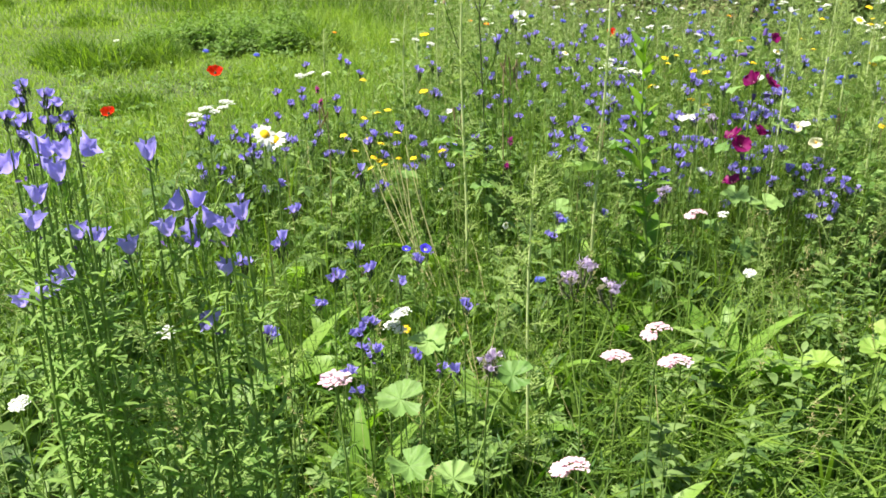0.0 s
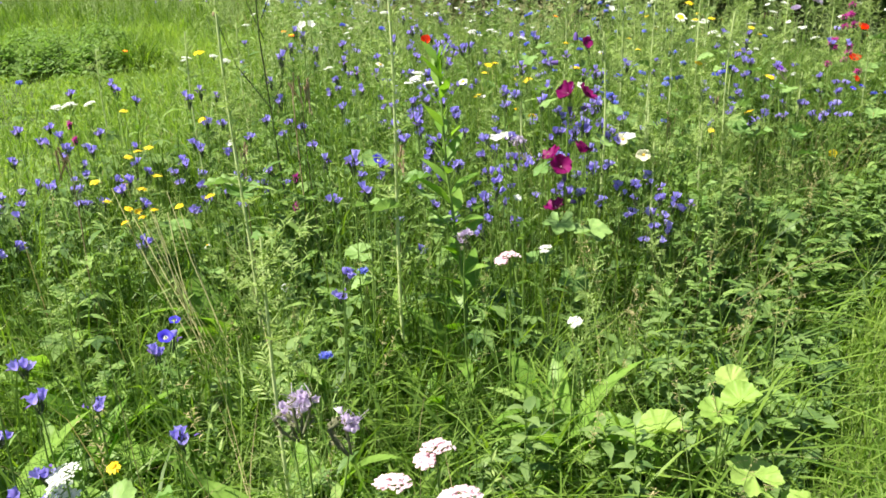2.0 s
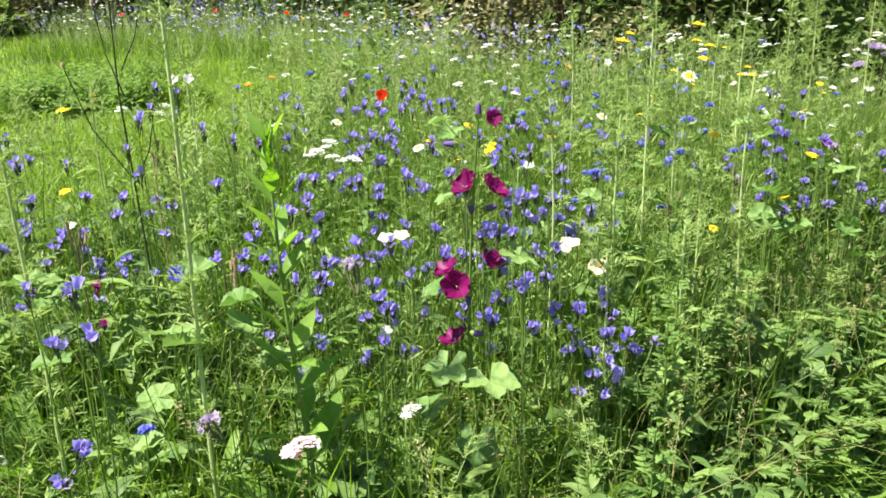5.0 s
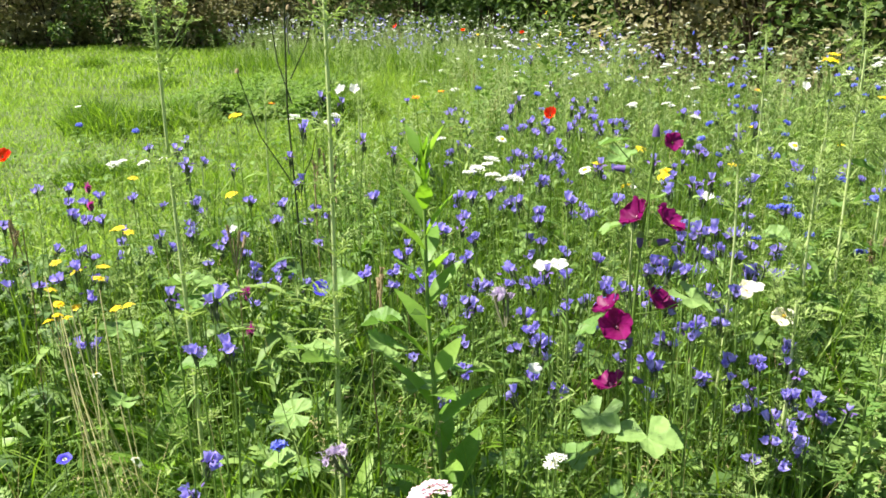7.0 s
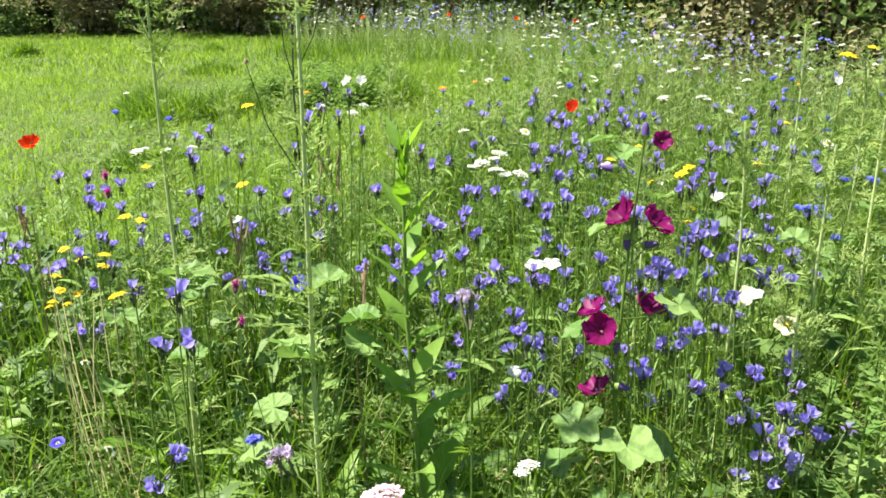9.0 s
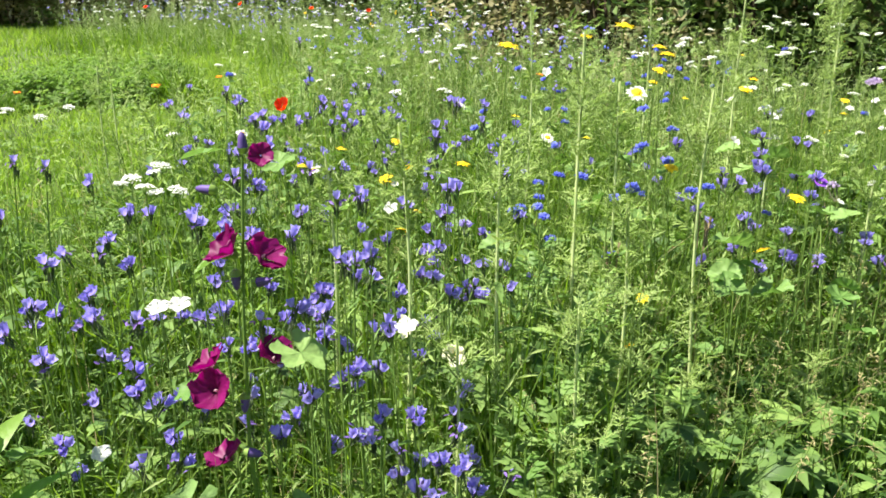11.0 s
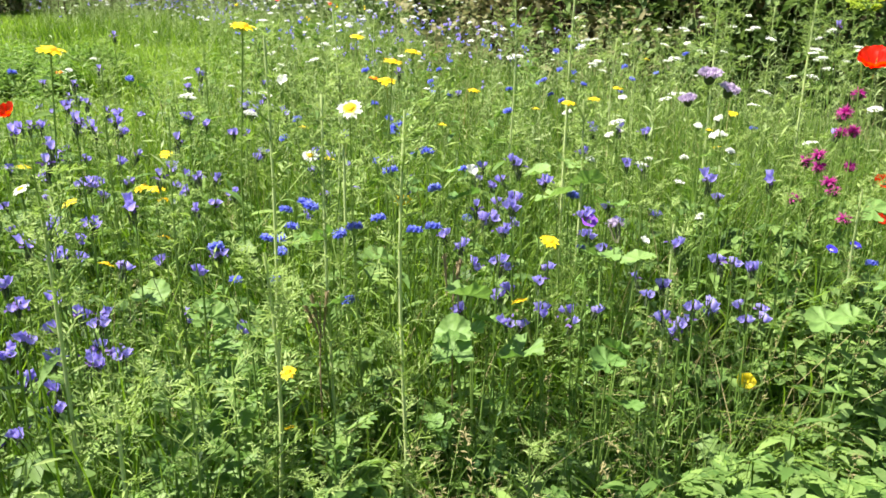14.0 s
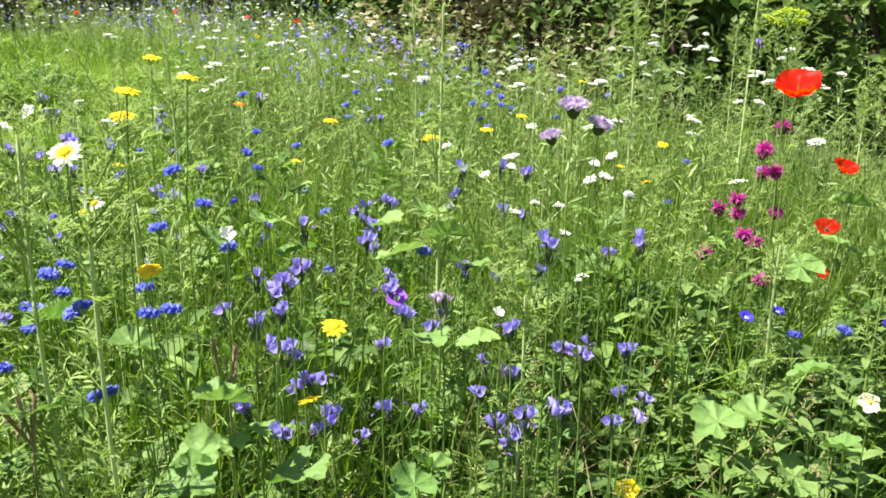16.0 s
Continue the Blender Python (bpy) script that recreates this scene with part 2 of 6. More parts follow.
HEDGE = np.array([(-27, 20), (-17, 20), (-10, 19.8), (-4, 19.0), (-1, 17), (1, 13.2), (2.4, 11.0), (3.6, 9.7), (4.8, 8.4), (6.4, 7.0), (10, 5)])


def inside(x, y):
    """How far a place lies inside the meadow, in metres; below 0 on the mown grass."""
    a = (y - np.interp(x, EDGE[:, 0], EDGE[:, 1])) * 0.75
    b = x - np.interp(y, LEFT[:, 0], LEFT[:, 1])
    c = (np.interp(x, HEDGE[:, 0], HEDGE[:, 1]) - y) * 0.6 - 0.35
    return np.minimum(np.minimum(a, b), c)


def ground():
    ys = np.r_[-600, -60, -10, np.arange(-4, 24, 0.5), 40, 120, 900]
    xs = np.r_[-900, -100, -30, np.arange(-20, 14, 0.5), 30, 100, 900]
    P = np.zeros((len(ys), len(xs), 3))
    P[:, :, 0], P[:, :, 1] = xs[None], ys[:, None]
    P[:, :, 2] = lift(ys)[:, None]
    V, T, A, K = grid(P)
    V[:, 2] += 0.02 * np.sin(V[:, 0] * 2.1 + V[:, 1]) * np.cos(V[:, 1] * 1.7) - 0.01
    tagged(new("ground", mesh_from("ground", (V, T, A, K), [M_SOIL])), "dark soil with thatch under a sloping flower meadow", "ground", kind="structure")


ground()


def blades(x, y, h, w, lean, m, r):
    """Grass blades at the places given, as one geometry."""
    n = len(x)
    az, tw = r.uniform(0, 2 * np.pi, n), r.uniform(0, 2 * np.pi, n)
    s = np.array([0, 0.4, 0.75])
    out = np.zeros((n, 7, 3))
    for i, f in enumerate((0, 0.4, 0.75, 1.0)):
        cx = x + np.cos(az) * lean * h * f ** 1.8
        cy = y + np.sin(az) * lean * h * f ** 1.8
        cz = lift(y) + h * (f - 0.45 * np.minimum(lean, 1.2) * f ** 2.4)
        if i < 3:
            ww = w * (0.8, 1.0, 0.62)[i] / 2
            out[:, 2 * i] = np.stack([cx + np.cos(tw) * ww, cy + np.sin(tw) * ww, cz], 1)
            out[:, 2 * i + 1] = np.stack([cx - np.cos(tw) * ww, cy - np.sin(tw) * ww, cz], 1)
        else:
            out[:, 6] = np.stack([cx, cy, cz], 1)
    t = np.array([(0, 1, 3), (0, 3, 2), (2, 3, 5), (2, 5, 4), (4, 5, 6)])
    T = (t[None] + (np.arange(n) * 7)[:, None, None]).reshape(-1, 3)
    return out.reshape(-1, 3), T, np.tile([0, 0, .4, .4, .75, .75, 1], n), np.full(len(T), m)


def short_blades(x, y, h, w, lean, m, r):
    """Mown grass: blades of three triangles."""
    n = len(x)
    az, tw = r.uniform(0, 2 * np.pi, n), r.uniform(0, 2 * np.pi, n)
    out = np.zeros((n, 5, 3))
    for i, f in enumerate((0, 0.55, 1.0)):
        cx, cy = x + np.cos(az) * lean * h * f ** 1.7, y + np.sin(az) * lean * h * f ** 1.7
        cz = lift(y) + h * (f - 0.4 * lean * f ** 2.2)
        ww = w * (0.9, 0.8, 0)[i] / 2
        for s in ((1, -1) if i < 2 else (0,)):
            out[:, 2 * i + (s < 0)] = np.stack([cx + s * np.cos(tw) * ww, cy + s * np.sin(tw) * ww, cz], 1)
    t = np.array([(0, 1, 3), (0, 3, 2), (2, 3, 4)])
    T = (t[None] + (np.arange(n) * 5)[:, None, None]).reshape(-1, 3)
    return out.reshape(-1, 3), T, np.tile([0, 0, .55, .55, 1], n), np.full(len(T), m)


def patchy(x, y, f=1.0, o=0.0):
    return 0.5 + 0.25 * (np.sin(x * 2.3 * f + 1.3 * np.sin(y * 1.9 * f + o)) + np.sin(y * 2.9 * f + 1.7 * np.sin(x * 1.3 * f + 2 + o)))


def long_grass(x, y):
    """1 in the patch of long grass, with few herbs, at the near side of the meadow; 0 outside it."""
    return np.clip(np.exp(-((x - 0.35) / 1.0) ** 2 - ((y - 2.0) / 0.85) ** 2) + 0.8 * np.exp(-((x - 2.5) / 0.45) ** 2 - ((y - 3.95) / 0.4) ** 2), 0, 1)


def hollow(x, y):
    """Between 0.4 in gaps of the growth and 1.2 on its crests."""
    return (0.28 + 0.92 * np.clip(patchy(x, y, 2.1, 1.0) * 0.7 + patchy(x, y, 4.3, 2.0) * 0.5, 0, 1)) * (1 - 0.5 * long_grass(x, y))


def sown(n, x0, x1, y0, y1, r, deep=0.0, below=None):
    x, y = r.uniform(x0, x1, n), r.uniform(y0, y1, n)
    d = inside(x, y)
    k = (d > deep) if below is None else (d < below)
    return x[k], y[k], d[k]


def meadow_grass():
    r = np.random.default_rng(11)
    gs = []
    x, y, d = sown(60000, -2.4, 4.6, 0.2, 6, r)
    h = (0.16 + 0.36 * np.clip(d / 0.8, 0, 1)) * r.uniform(0.5, 1.4, len(x)) * hollow(x, y) * 1.15
    gs.append(blades(x, y, h, r.uniform(0.003, 0.008, len(x)), r.uniform(0.05, 0.75, len(x)), 0, r))
    x, y, d = sown(56000, -7.5, 9, 6, 21, r)
    h = r.uniform(0.15, 0.55, len(x)) * (0.6 + 0.5 * patchy(x, y))
    gs.append(blades(x, y, h, r.uniform(0.006, 0.016, len(x)), r.uniform(0.1, 0.9, len(x)), 0, r))
    x, y, d = sown(23000, -2.2, 4.2, 0.3, 5.5, r)
    gs.append(blades(x, y, r.uniform(0.25, 0.62, len(x)) * (0.55 + 0.45 * np.clip(d, 0, 1)), r.uniform(0.005, 0.013, len(x)), r.uniform(0.4, 1.7, len(x)), 0, r))
    x, y, d = sown(15000, -1.6, 1.9, 0.9, 3.6, r, 0.15)
    k = r.random(len(x)) < long_grass(x, y)
    x, y = x[k], y[k]
    gs.append(blades(x, y, r.uniform(0.2, 0.55, len(x)), r.uniform(0.005, 0.014, len(x)), r.uniform(0.3, 1.3, len(x)), 0, r))
    x, y, d = sown(2600, -2.4, 5, 0.6, 12, r, 0.2)
    gs.append(blades(x, y, r.uniform(0.35, 0.8, len(x)), r.uniform(0.0012, 0.0026, len(x)) * (1 + y / 10), r.uniform(0.1, 0.9, len(x)), 1, r))
    x, y, d = sown(800, 1.0, 3.0, 2.4, 4.4, r, 0.4)
    gs.append(blades(x, y, r.uniform(0.3, 0.7, len(x)), r.uniform(0.0014, 0.0026, len(x)), r.uniform(0.2, 1.2, len(x)), 1, r))
    x, y, d = sown(19000, -2.2, 5.5, 0.5, 9.5, r, 0.3)
    gs.append(blades(x, y, r.uniform(0.3, 0.72, len(x)) * np.clip(0.45 + 0.8 * d, 0.4, 1.0), r.uniform(0.0018, 0.0036, len(x)) * (0.8 + y / 9), r.uniform(0.02, 0.3, len(x)), 2, r))
    tagged(new("meadow_grass", mesh_from("meadow_grass", join(gs), [M_GRASS, M_DRY, M_CULM])), "tall tangled green meadow grass with dry stalks", "grass", kind="stuff")


def lawn_grass():
    r = np.random.default_rng(12)
    gs = []
    x, y, d = sown(115000, -12, 0, -1, 12, r, below=0.05)
    k = r.random(len(x)) < np.clip((y + 1) / 4, 0.15, 1)
    x, y = x[k], y[k]
    gs.append(short_blades(x, y, r.uniform(0.04, 0.12, len(x)) * (0.45 + 1.2 * patchy(x, y, 0.6) * patchy(x, y, 2.3, 1.0) * 1.7), r.uniform(0.006, 0.013, len(x)), r.uniform(0.3, 1.2, len(x)), 0, r))
    x, y, d = sown(60000, -27, -1, 12, 23, r, below=0.05)
    gs.append(short_blades(x, y, r.uniform(0.06, 0.16, len(x)) * (0.6 + 0.9 * patchy(x, y, 0.6)), r.uniform(0.012, 0.026, len(x)), r.uniform(0.2, 0.9, len(x)), 0, r))
    x, y = r.uniform(-4.5, 0.6, 60000), r.uniform(4.2, 14, 60000)
    d = inside(x, y)
    k = (d < 0.25) & (d > -2.0) & (r.random(len(x)) < 0.3 + 0.9 * patchy(x, y, 1.7, 4.0))
    x, y, d = x[k], y[k], d[k]
    gs.append(short_blades(x, y, r.uniform(0.1, 0.36, len(x)) * (0.35 + 0.9 * patchy(x, y, 1.1, 2.0)) * np.clip(1.25 + 0.4 * d, 0.4, 1.3), r.uniform(0.006, 0.013, len(x)), r.uniform(0.2, 1.1, len(x)), 0, r))
    x, y = r.normal(2.1, 1.9, 120000), r.normal(1.6, 1.9, 120000)
    d = inside(x, y)
    k = (d < 0.0) & (y < 5.2)
    x, y, d = x[k], y[k], d[k]
    gs.append(short_blades(x, y, r.uniform(0.05, 0.17, len(x)), r.uniform(0.004, 0.009, len(x)), r.uniform(0.2, 0.9, len(x)), 0, r))
    tagged(new("lawn_grass", mesh_from("lawn_grass", join(gs), [M_LAWN])), "short bright green mown grass beside the meadow", "grass", kind="stuff")


meadow_grass()
lawn_grass()


def sliver(L, W, rx, rz, at):
    """A small leaf folded along its midrib, along +y before it is turned."""
    V = np.array([(0, 0, 0), (-W / 2, L * 0.5, W * 0.22), (W / 2, L * 0.5, W * 0.22), (0, L, -0.08 * L)])
    return turned(G(V, [(0, 3, 1), (0, 2, 3)], [0, .5, .5, 1]), rx, 0, rz, at)


def herb_kinds():
    """Long-stalked leaves of five, three and seven leaflets."""
    out = []
    for n, L, W in ((5, 0.040, 0.022), (3, 0.044, 0.030), (5, 0.034, 0.018), (7, 0.038, 0.016)):
        gs = [tube([(0.01, 0, -0.14), (0, 0, 0)], 0.0012, 0.0008, 3, 0)]
        for i in range(n):
            gs.append(turned(leaf(L * rng.uniform(0.8, 1.1), W, 3, 0.45, 0.3, 0, 0.5), 0.2, 0, i * 6.283 / n + rng.uniform(-0.2, 0.2)))
        out.append(join(gs))
    return out


def sprig_kinds():
    """Thin leafy shoots, upright and feathery."""
    out = []
    for n, H, L, W in ((14, 0.24, 0.035, 0.0045), (18, 0.30, 0.026, 0.0038), (9, 0.18, 0.05, 0.007), (26, 0.22, 0.024, 0.0022), (28, 0.30, 0.03, 0.0024)):
        gs = [tube([(0, 0, -0.2), (0.008, 0, 0), (0, 0.004, H)], 0.0010, 0.0006, 3)]
        for i in range(n):
            f = (i + 1) / n
            gs.append(sliver(L * (1.2 - 0.6 * f) * rng.uniform(0.7, 1.2), W, rng.uniform(0.2, 0.9), i * 2.4, (0.008 * (1 - f), 0.004 * f, f * H)))
        out.append(join(gs))
    return out


def strew(name, label, kinds, mat, n, box, height, size, seed, deep=0.0, edge=None, cat="herbs"):
    r = np.random.default_rng(seed)
    x, y, d = sown(n, *box, r, deep)
    if edge:
        k = r.random(len(x)) < 0.15 + 0.85 * np.exp(-(d / edge) ** 2)
        x, y, d = x[k], y[k], d[k]
    k = r.random(len(x)) < (0.35 + 0.9 * patchy(x, y, 1.4, seed)) * (1 - 0.75 * long_grass(x, y)) * (1 - 0.2 * (x > 1.5) * bool(edge))
    x, y, d = x[k], y[k], d[k]
    z = lift(y) + height(d, r, len(x)) * hollow(x, y) * 1.1
    me = strewn(name, kinds, r.integers(0, len(kinds), len(x)), np.stack([x, y, z], 1), spins(r.uniform(0, 6.28, len(x)), np.minimum(np.abs(r.normal(0, 0.42, len(x))), 0.75), r.uniform(0, 6.28, len(x))), r.uniform(*size, len(x)), [mat])
    tagged(new(name, me), label, cat, kind="stuff")


def broad_kinds():
    out = []
    for n, H, L, W in ((6, 0.22, 0.10, 0.024), (8, 0.28, 0.08, 0.018), (5, 0.12, 0.13, 0.032), (9, 0.25, 0.06, 0.022)):
        gs = [tube([(0, 0, -0.2), (0.008, 0, 0), (0, 0.004, H)], 0.0018, 0.0010, 4)]
        for i in range(n):
            f = (i + 1) / n
            gs.append(turned(leaf(L * (1.15 - 0.5 * f) * rng.uniform(0.8, 1.2), W * (1.1 - 0.4 * f), 5, 0.5, 0.3), rng.uniform(0.2, 0.8), 0, i * 2.4, (0.008 * (1 - f), 0.004 * f, f * H)))
        out.append(join(gs))
    return out


def cut_kinds():
    """Shoots with deeply cut leaves, like mugwort."""
    out = []
    for n, H, L in ((7, 0.2, 0.085), (9, 0.26, 0.07), (6, 0.14, 0.10)):
        gs = [tube([(0, 0, -0.2), (0.006, 0, 0), (0, 0.004, H)], 0.0016, 0.0009, 3)]
        for i in range(n):
            f = (i + 1) / n
            l1, up, a = L * (1.15 - 0.55 * f), rng.uniform(0.2, 0.8), i * 2.4
            bits = [sliver(l1, l1 * 0.24, 0, 0, (0, 0, 0))]
            for j in range(3):
                for side in (-1, 1):
                    bits.append(sliver(l1 * (0.52 - 0.1 * j), l1 * 0.2, -0.1, side * -0.75, (0, l1 * (0.3 + 0.2 * j), 0)))
            gs.append(turned(join(bits), up, 0, a, (0, 0, f * H)))
        out.append(join(gs))
    return out


M_BROADHERB = leafy("broad_herb_leaves", (0.06, 0.135, 0.03), (0.26, 0.375, 0.10), 0.32, 0.5, scale=3.0)
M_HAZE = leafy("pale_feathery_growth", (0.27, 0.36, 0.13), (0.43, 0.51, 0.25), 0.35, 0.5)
M_EDGE = leafy("cinquefoil_leaves", (0.035, 0.085, 0.022), (0.205, 0.31, 0.085), 0.28, 0.5, scale=2.0)


def herbs():
    low, thin = herb_kinds(), sprig_kinds()
    strew("herb_layer", "low cinquefoil-like leaves covering the meadow's edge", low, M_EDGE, 25000, (-1.6, 4.2, 0.2, 5.4), lambda d, r, n: (0.08 + 0.30 * np.clip(d / 0.6, 0.1, 1)) * r.uniform(0.35, 1.2, n), (0.9, 2.1), 13, 0.0, 0.9)
    strew("leafy_shoots", "thin leafy green shoots between the grasses", thin, M_HERB, 1000, (-2.2, 4.6, 0.3, 6), lambda d, r, n: (0.1 + 0.42 * np.clip(d / 0.9, 0.1, 1)) * r.uniform(0.4, 1.2, n), (0.7, 1.4), 14, 0.3)
    strew("feathery_shoots", "pale feathery shoots standing above the grass", thin, M_PALE, 1500, (-2.2, 4.6, 0.6, 6.5), lambda d, r, n: (0.15 + 0.45 * np.clip(d / 0.9, 0.1, 1)) * r.uniform(0.6, 1.2, n), (0.7, 1.5), 15, 0.45)
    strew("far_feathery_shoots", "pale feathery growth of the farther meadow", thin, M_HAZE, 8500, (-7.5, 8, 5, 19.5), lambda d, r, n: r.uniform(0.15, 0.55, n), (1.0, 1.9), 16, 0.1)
    strew("leafy_growth", "leafy green growth of the middle meadow", cut_kinds() + broad_kinds(), M_BROADHERB, 220, (-0.6, 2.2, 4.5, 9), lambda d, r, n: r.uniform(0.12, 0.5, n), (1.0, 1.8), 20, 0.0)
    r = np.random.default_rng(17)
    x, y = r.uniform(-4.2, -0.6, 3600), r.uniform(3.6, 9.5, 3600)
    k = (inside(x, y) < 0.25) & (r.random(3600) < 0.5 * patchy(x, y, 0.9, 3.0))
    x, y = x[k], y[k]
    me = strewn("lawn_weeds", low, r.integers(0, 4, len(x)), np.stack([x, y, lift(y) + r.uniform(0.04, 0.16, len(x))], 1), spins(r.uniform(0, 6.28, len(x)), np.abs(r.normal(0, 0.3, len(x))), r.uniform(0, 6.28, len(x))), r.uniform(0.7, 1.5, len(x)), [M_BROADHERB])
    tagged(new("lawn_weeds", me), "low leafy weeds in the rough lawn edge", "herbs", kind="stuff")


herbs()


# ---------------------------------------------------------------- plants
def bend(h, lean=0.08, n=6, r=None):
    """Points of a stem of height h that leans and wavers a little."""
    r = r or rng
    a, t = r.uniform(0, 6.28), np.linspace(0, 1, n)
    k = lean * h * (t ** 1.7 - t)
    w = 0.006 * h * np.sin(t * 6.28)
    return np.stack([k * math.cos(a) + w, k * math.sin(a) - w, t * h], 1)


def on(sp, f):
    return np.array([np.interp(f, np.linspace(0, 1, len(sp)), sp[:, i]) for i in range(3)])


def aim(p, way, spin=0.0):
    return Matrix.Translation(p) @ Vector(way).to_track_quat("Z", "Y").to_matrix().to_4x4() @ pose(0, 0, 0, 0, 0, math.degrees(spin))


def lance_leaves(sp, n, r, long=0.07, wide=0.17, lo=0.1, hi=0.95, up=(0.3, 1.0)):
    gs = []
    for i in range(n):
        f, L = r.uniform(lo, hi), long * r.uniform(0.6, 1.15)
        L *= 1.15 - 0.6 * f
        gs.append(turned(leaf(L, L * wide, 4, 0.5, 0.3), r.uniform(*up), 0, r.uniform(0, 6.28), on(sp, f)))
    return join(gs)


def feather(L, r, n=9, wide=0.5):
    """A finely divided leaf along +y."""
    gs = [tube([(0, 0, 0), (0, L * 0.5, 0.02 * L), (0, L, -0.1 * L)], 0.0009, 0.0005, 3)]
    for i in range(n):
        f = (i + 1) / (n + 1)
        for s in (-1, 1):
            l2 = L * wide * (1 - 0.65 * f) * r.uniform(0.35, 1.2)
            gs.append(sliver(l2, l2 * 0.16 + 0.0012, r.uniform(-0.4, 0.8), s * -r.uniform(0.5, 1.2), (0, f * L, 0)))
    return join(gs)


def empty(name, label, cat="wildflower", group=""):
    return tagged(new(name), label, cat, group)


r_p = np.random.default_rng(41)
FIRST = set()


def plant(kinds, x, y, z, spin=None, wide=1.0, r=r_p):
    """One of the ready plants (height, Empty), copied so that its top stands at (x, y, z)."""
    g = float(lift(y)) - 0.015
    h, ob = min(kinds, key=lambda e: abs(e[0] - z + g) + 0.12 * r.random())
    m = pose(x, y, g, 0, 0, r.uniform(0, 360) if spin is None else spin)
    if ob.name in FIRST:
        c = copy_thing(ob, m)
    else:
        FIRST.add(ob.name)
        ob.matrix_basis = m
        c = ob
    c.scale = (wide, wide, (z - g) / h)
    return c


# leafy shoots without flowers
def shoot(kind, foot, top, name, label, mat, group):
    """One of the small shoots as a plant of its own; foot: how many of its points belong to the stem."""
    V, T, A, K = kind
    V = V + (0, 0, 0.2)
    base = empty(name, label, "plant", group)
    low = T.max(axis=1) < foot
    part("stem", (V[:foot], T[low], A[:foot], K[low]), [M_STEM], base)
    part("foliage", (V[foot:], T[~low] - foot, A[foot:], K[~low]), [mat], base)
    return top + 0.2, base


BROADS = [shoot(g, 15, h, "broad_leaved_shoot", "green shoot with broad lance-shaped leaves between grasses", M_BROADHERB, "broad-leaved shoots") for g, h in zip(broad_kinds(), (0.22, 0.28, 0.12, 0.25))]
CUTS = [shoot(g, 12, h, "cut_leaved_shoot", "bright green shoot with deeply cut leaves between grasses", M_BROADHERB, "cut-leaved shoots") for g, h in zip(cut_kinds(), (0.2, 0.26, 0.14))]
r_s = np.random.default_rng(43)
for kinds, n, box, lo, hi in ((BROADS, 660, (-1.4, 3.6, 0.5, 4.6), 0.22, 0.62), (CUTS, 760, (-1.4, 3.8, 0.5, 5.0), 0.2, 0.6)):
    sx, sy = r_s.uniform(*box[:2], n), r_s.uniform(*box[2:], n)
    sd = inside(sx, sy)
    for x, y, d, keep in zip(sx, sy, sd, r_s.random(n) < (0.4 + 0.8 * patchy(sx, sy, 1.4, 18)) * (1 - 0.75 * long_grass(sx, sy))):
        if keep and d > 0.1:
            plant([kinds[r_s.integers(0, len(kinds))]], x, y, float(lift(y)) + (lo + (hi - lo) * r_s.random() * min(d / 0.8, 1)) * float(hollow(x, y)) + 0.06, wide=r_s.uniform(1.0, 1.6))


# bugloss
def echium_head(r, k, big=1.0):
    gs = []
    for i in range(k):
        a, out = i * 2.4 + r.uniform(-0.6, 0.6), (0.1 + 0.4 * r.random()) * (k > 1)
        o = 0.0075 * (k > 1) * (1 + 0.12 * k * (i > 2))
        gs.append(aimed(funnel(0.020 * big * r.uniform(0.65, 1.1), 0.0088 * big * r.uniform(0.7, 1.12), 5, 0.45), (out * math.cos(a), out * math.sin(a), r.uniform(0.7, 1.1)), (o * math.cos(a), o * math.sin(a), r.uniform(-0.026, -0.008) - 0.006 * (i > 2)), 1, r.uniform(0, 6)))
    for i in range(r.integers(3, 6)):
        way = (r.normal() * 0.6, r.normal() * 0.6, 0.7)
        gs.append(aimed(painted(leaf(0.013 * big, 0.0065, 4, 0.1, 0.6), 1), way, (r.normal() * 0.009, r.normal() * 0.009, -0.014), 1, r.uniform(0, 6)))
    for i in range(16):
        gs.append(painted(turned(leaf(0.025, 0.0052, 3, -0.2, 0.4), r.uniform(0.7, 1.4), 0, r.uniform(0, 6.28), (r.normal() * 0.004, r.normal() * 0.004, -0.03 + r.uniform(-0.024, 0.006))), 2))
    return join(gs)


M_CALYX = leafy("dark_hairy_calyx", (0.035, 0.055, 0.03), (0.10, 0.13, 0.06), 0.15, 0.7)
ECHIUM_HEADS = [mesh_from("flower_head", echium_head(np.random.default_rng(100 + i), (2, 2, 3, 3, 1, 2, 4, 2)[i], 1.0), [M_ECHIUM, M_BUD, M_CALYX]) for i in range(8)]


M_BUGLEAF = leafy("bugloss_leaves", (0.085, 0.18, 0.035), (0.21, 0.33, 0.075), 0.3, 0.55)


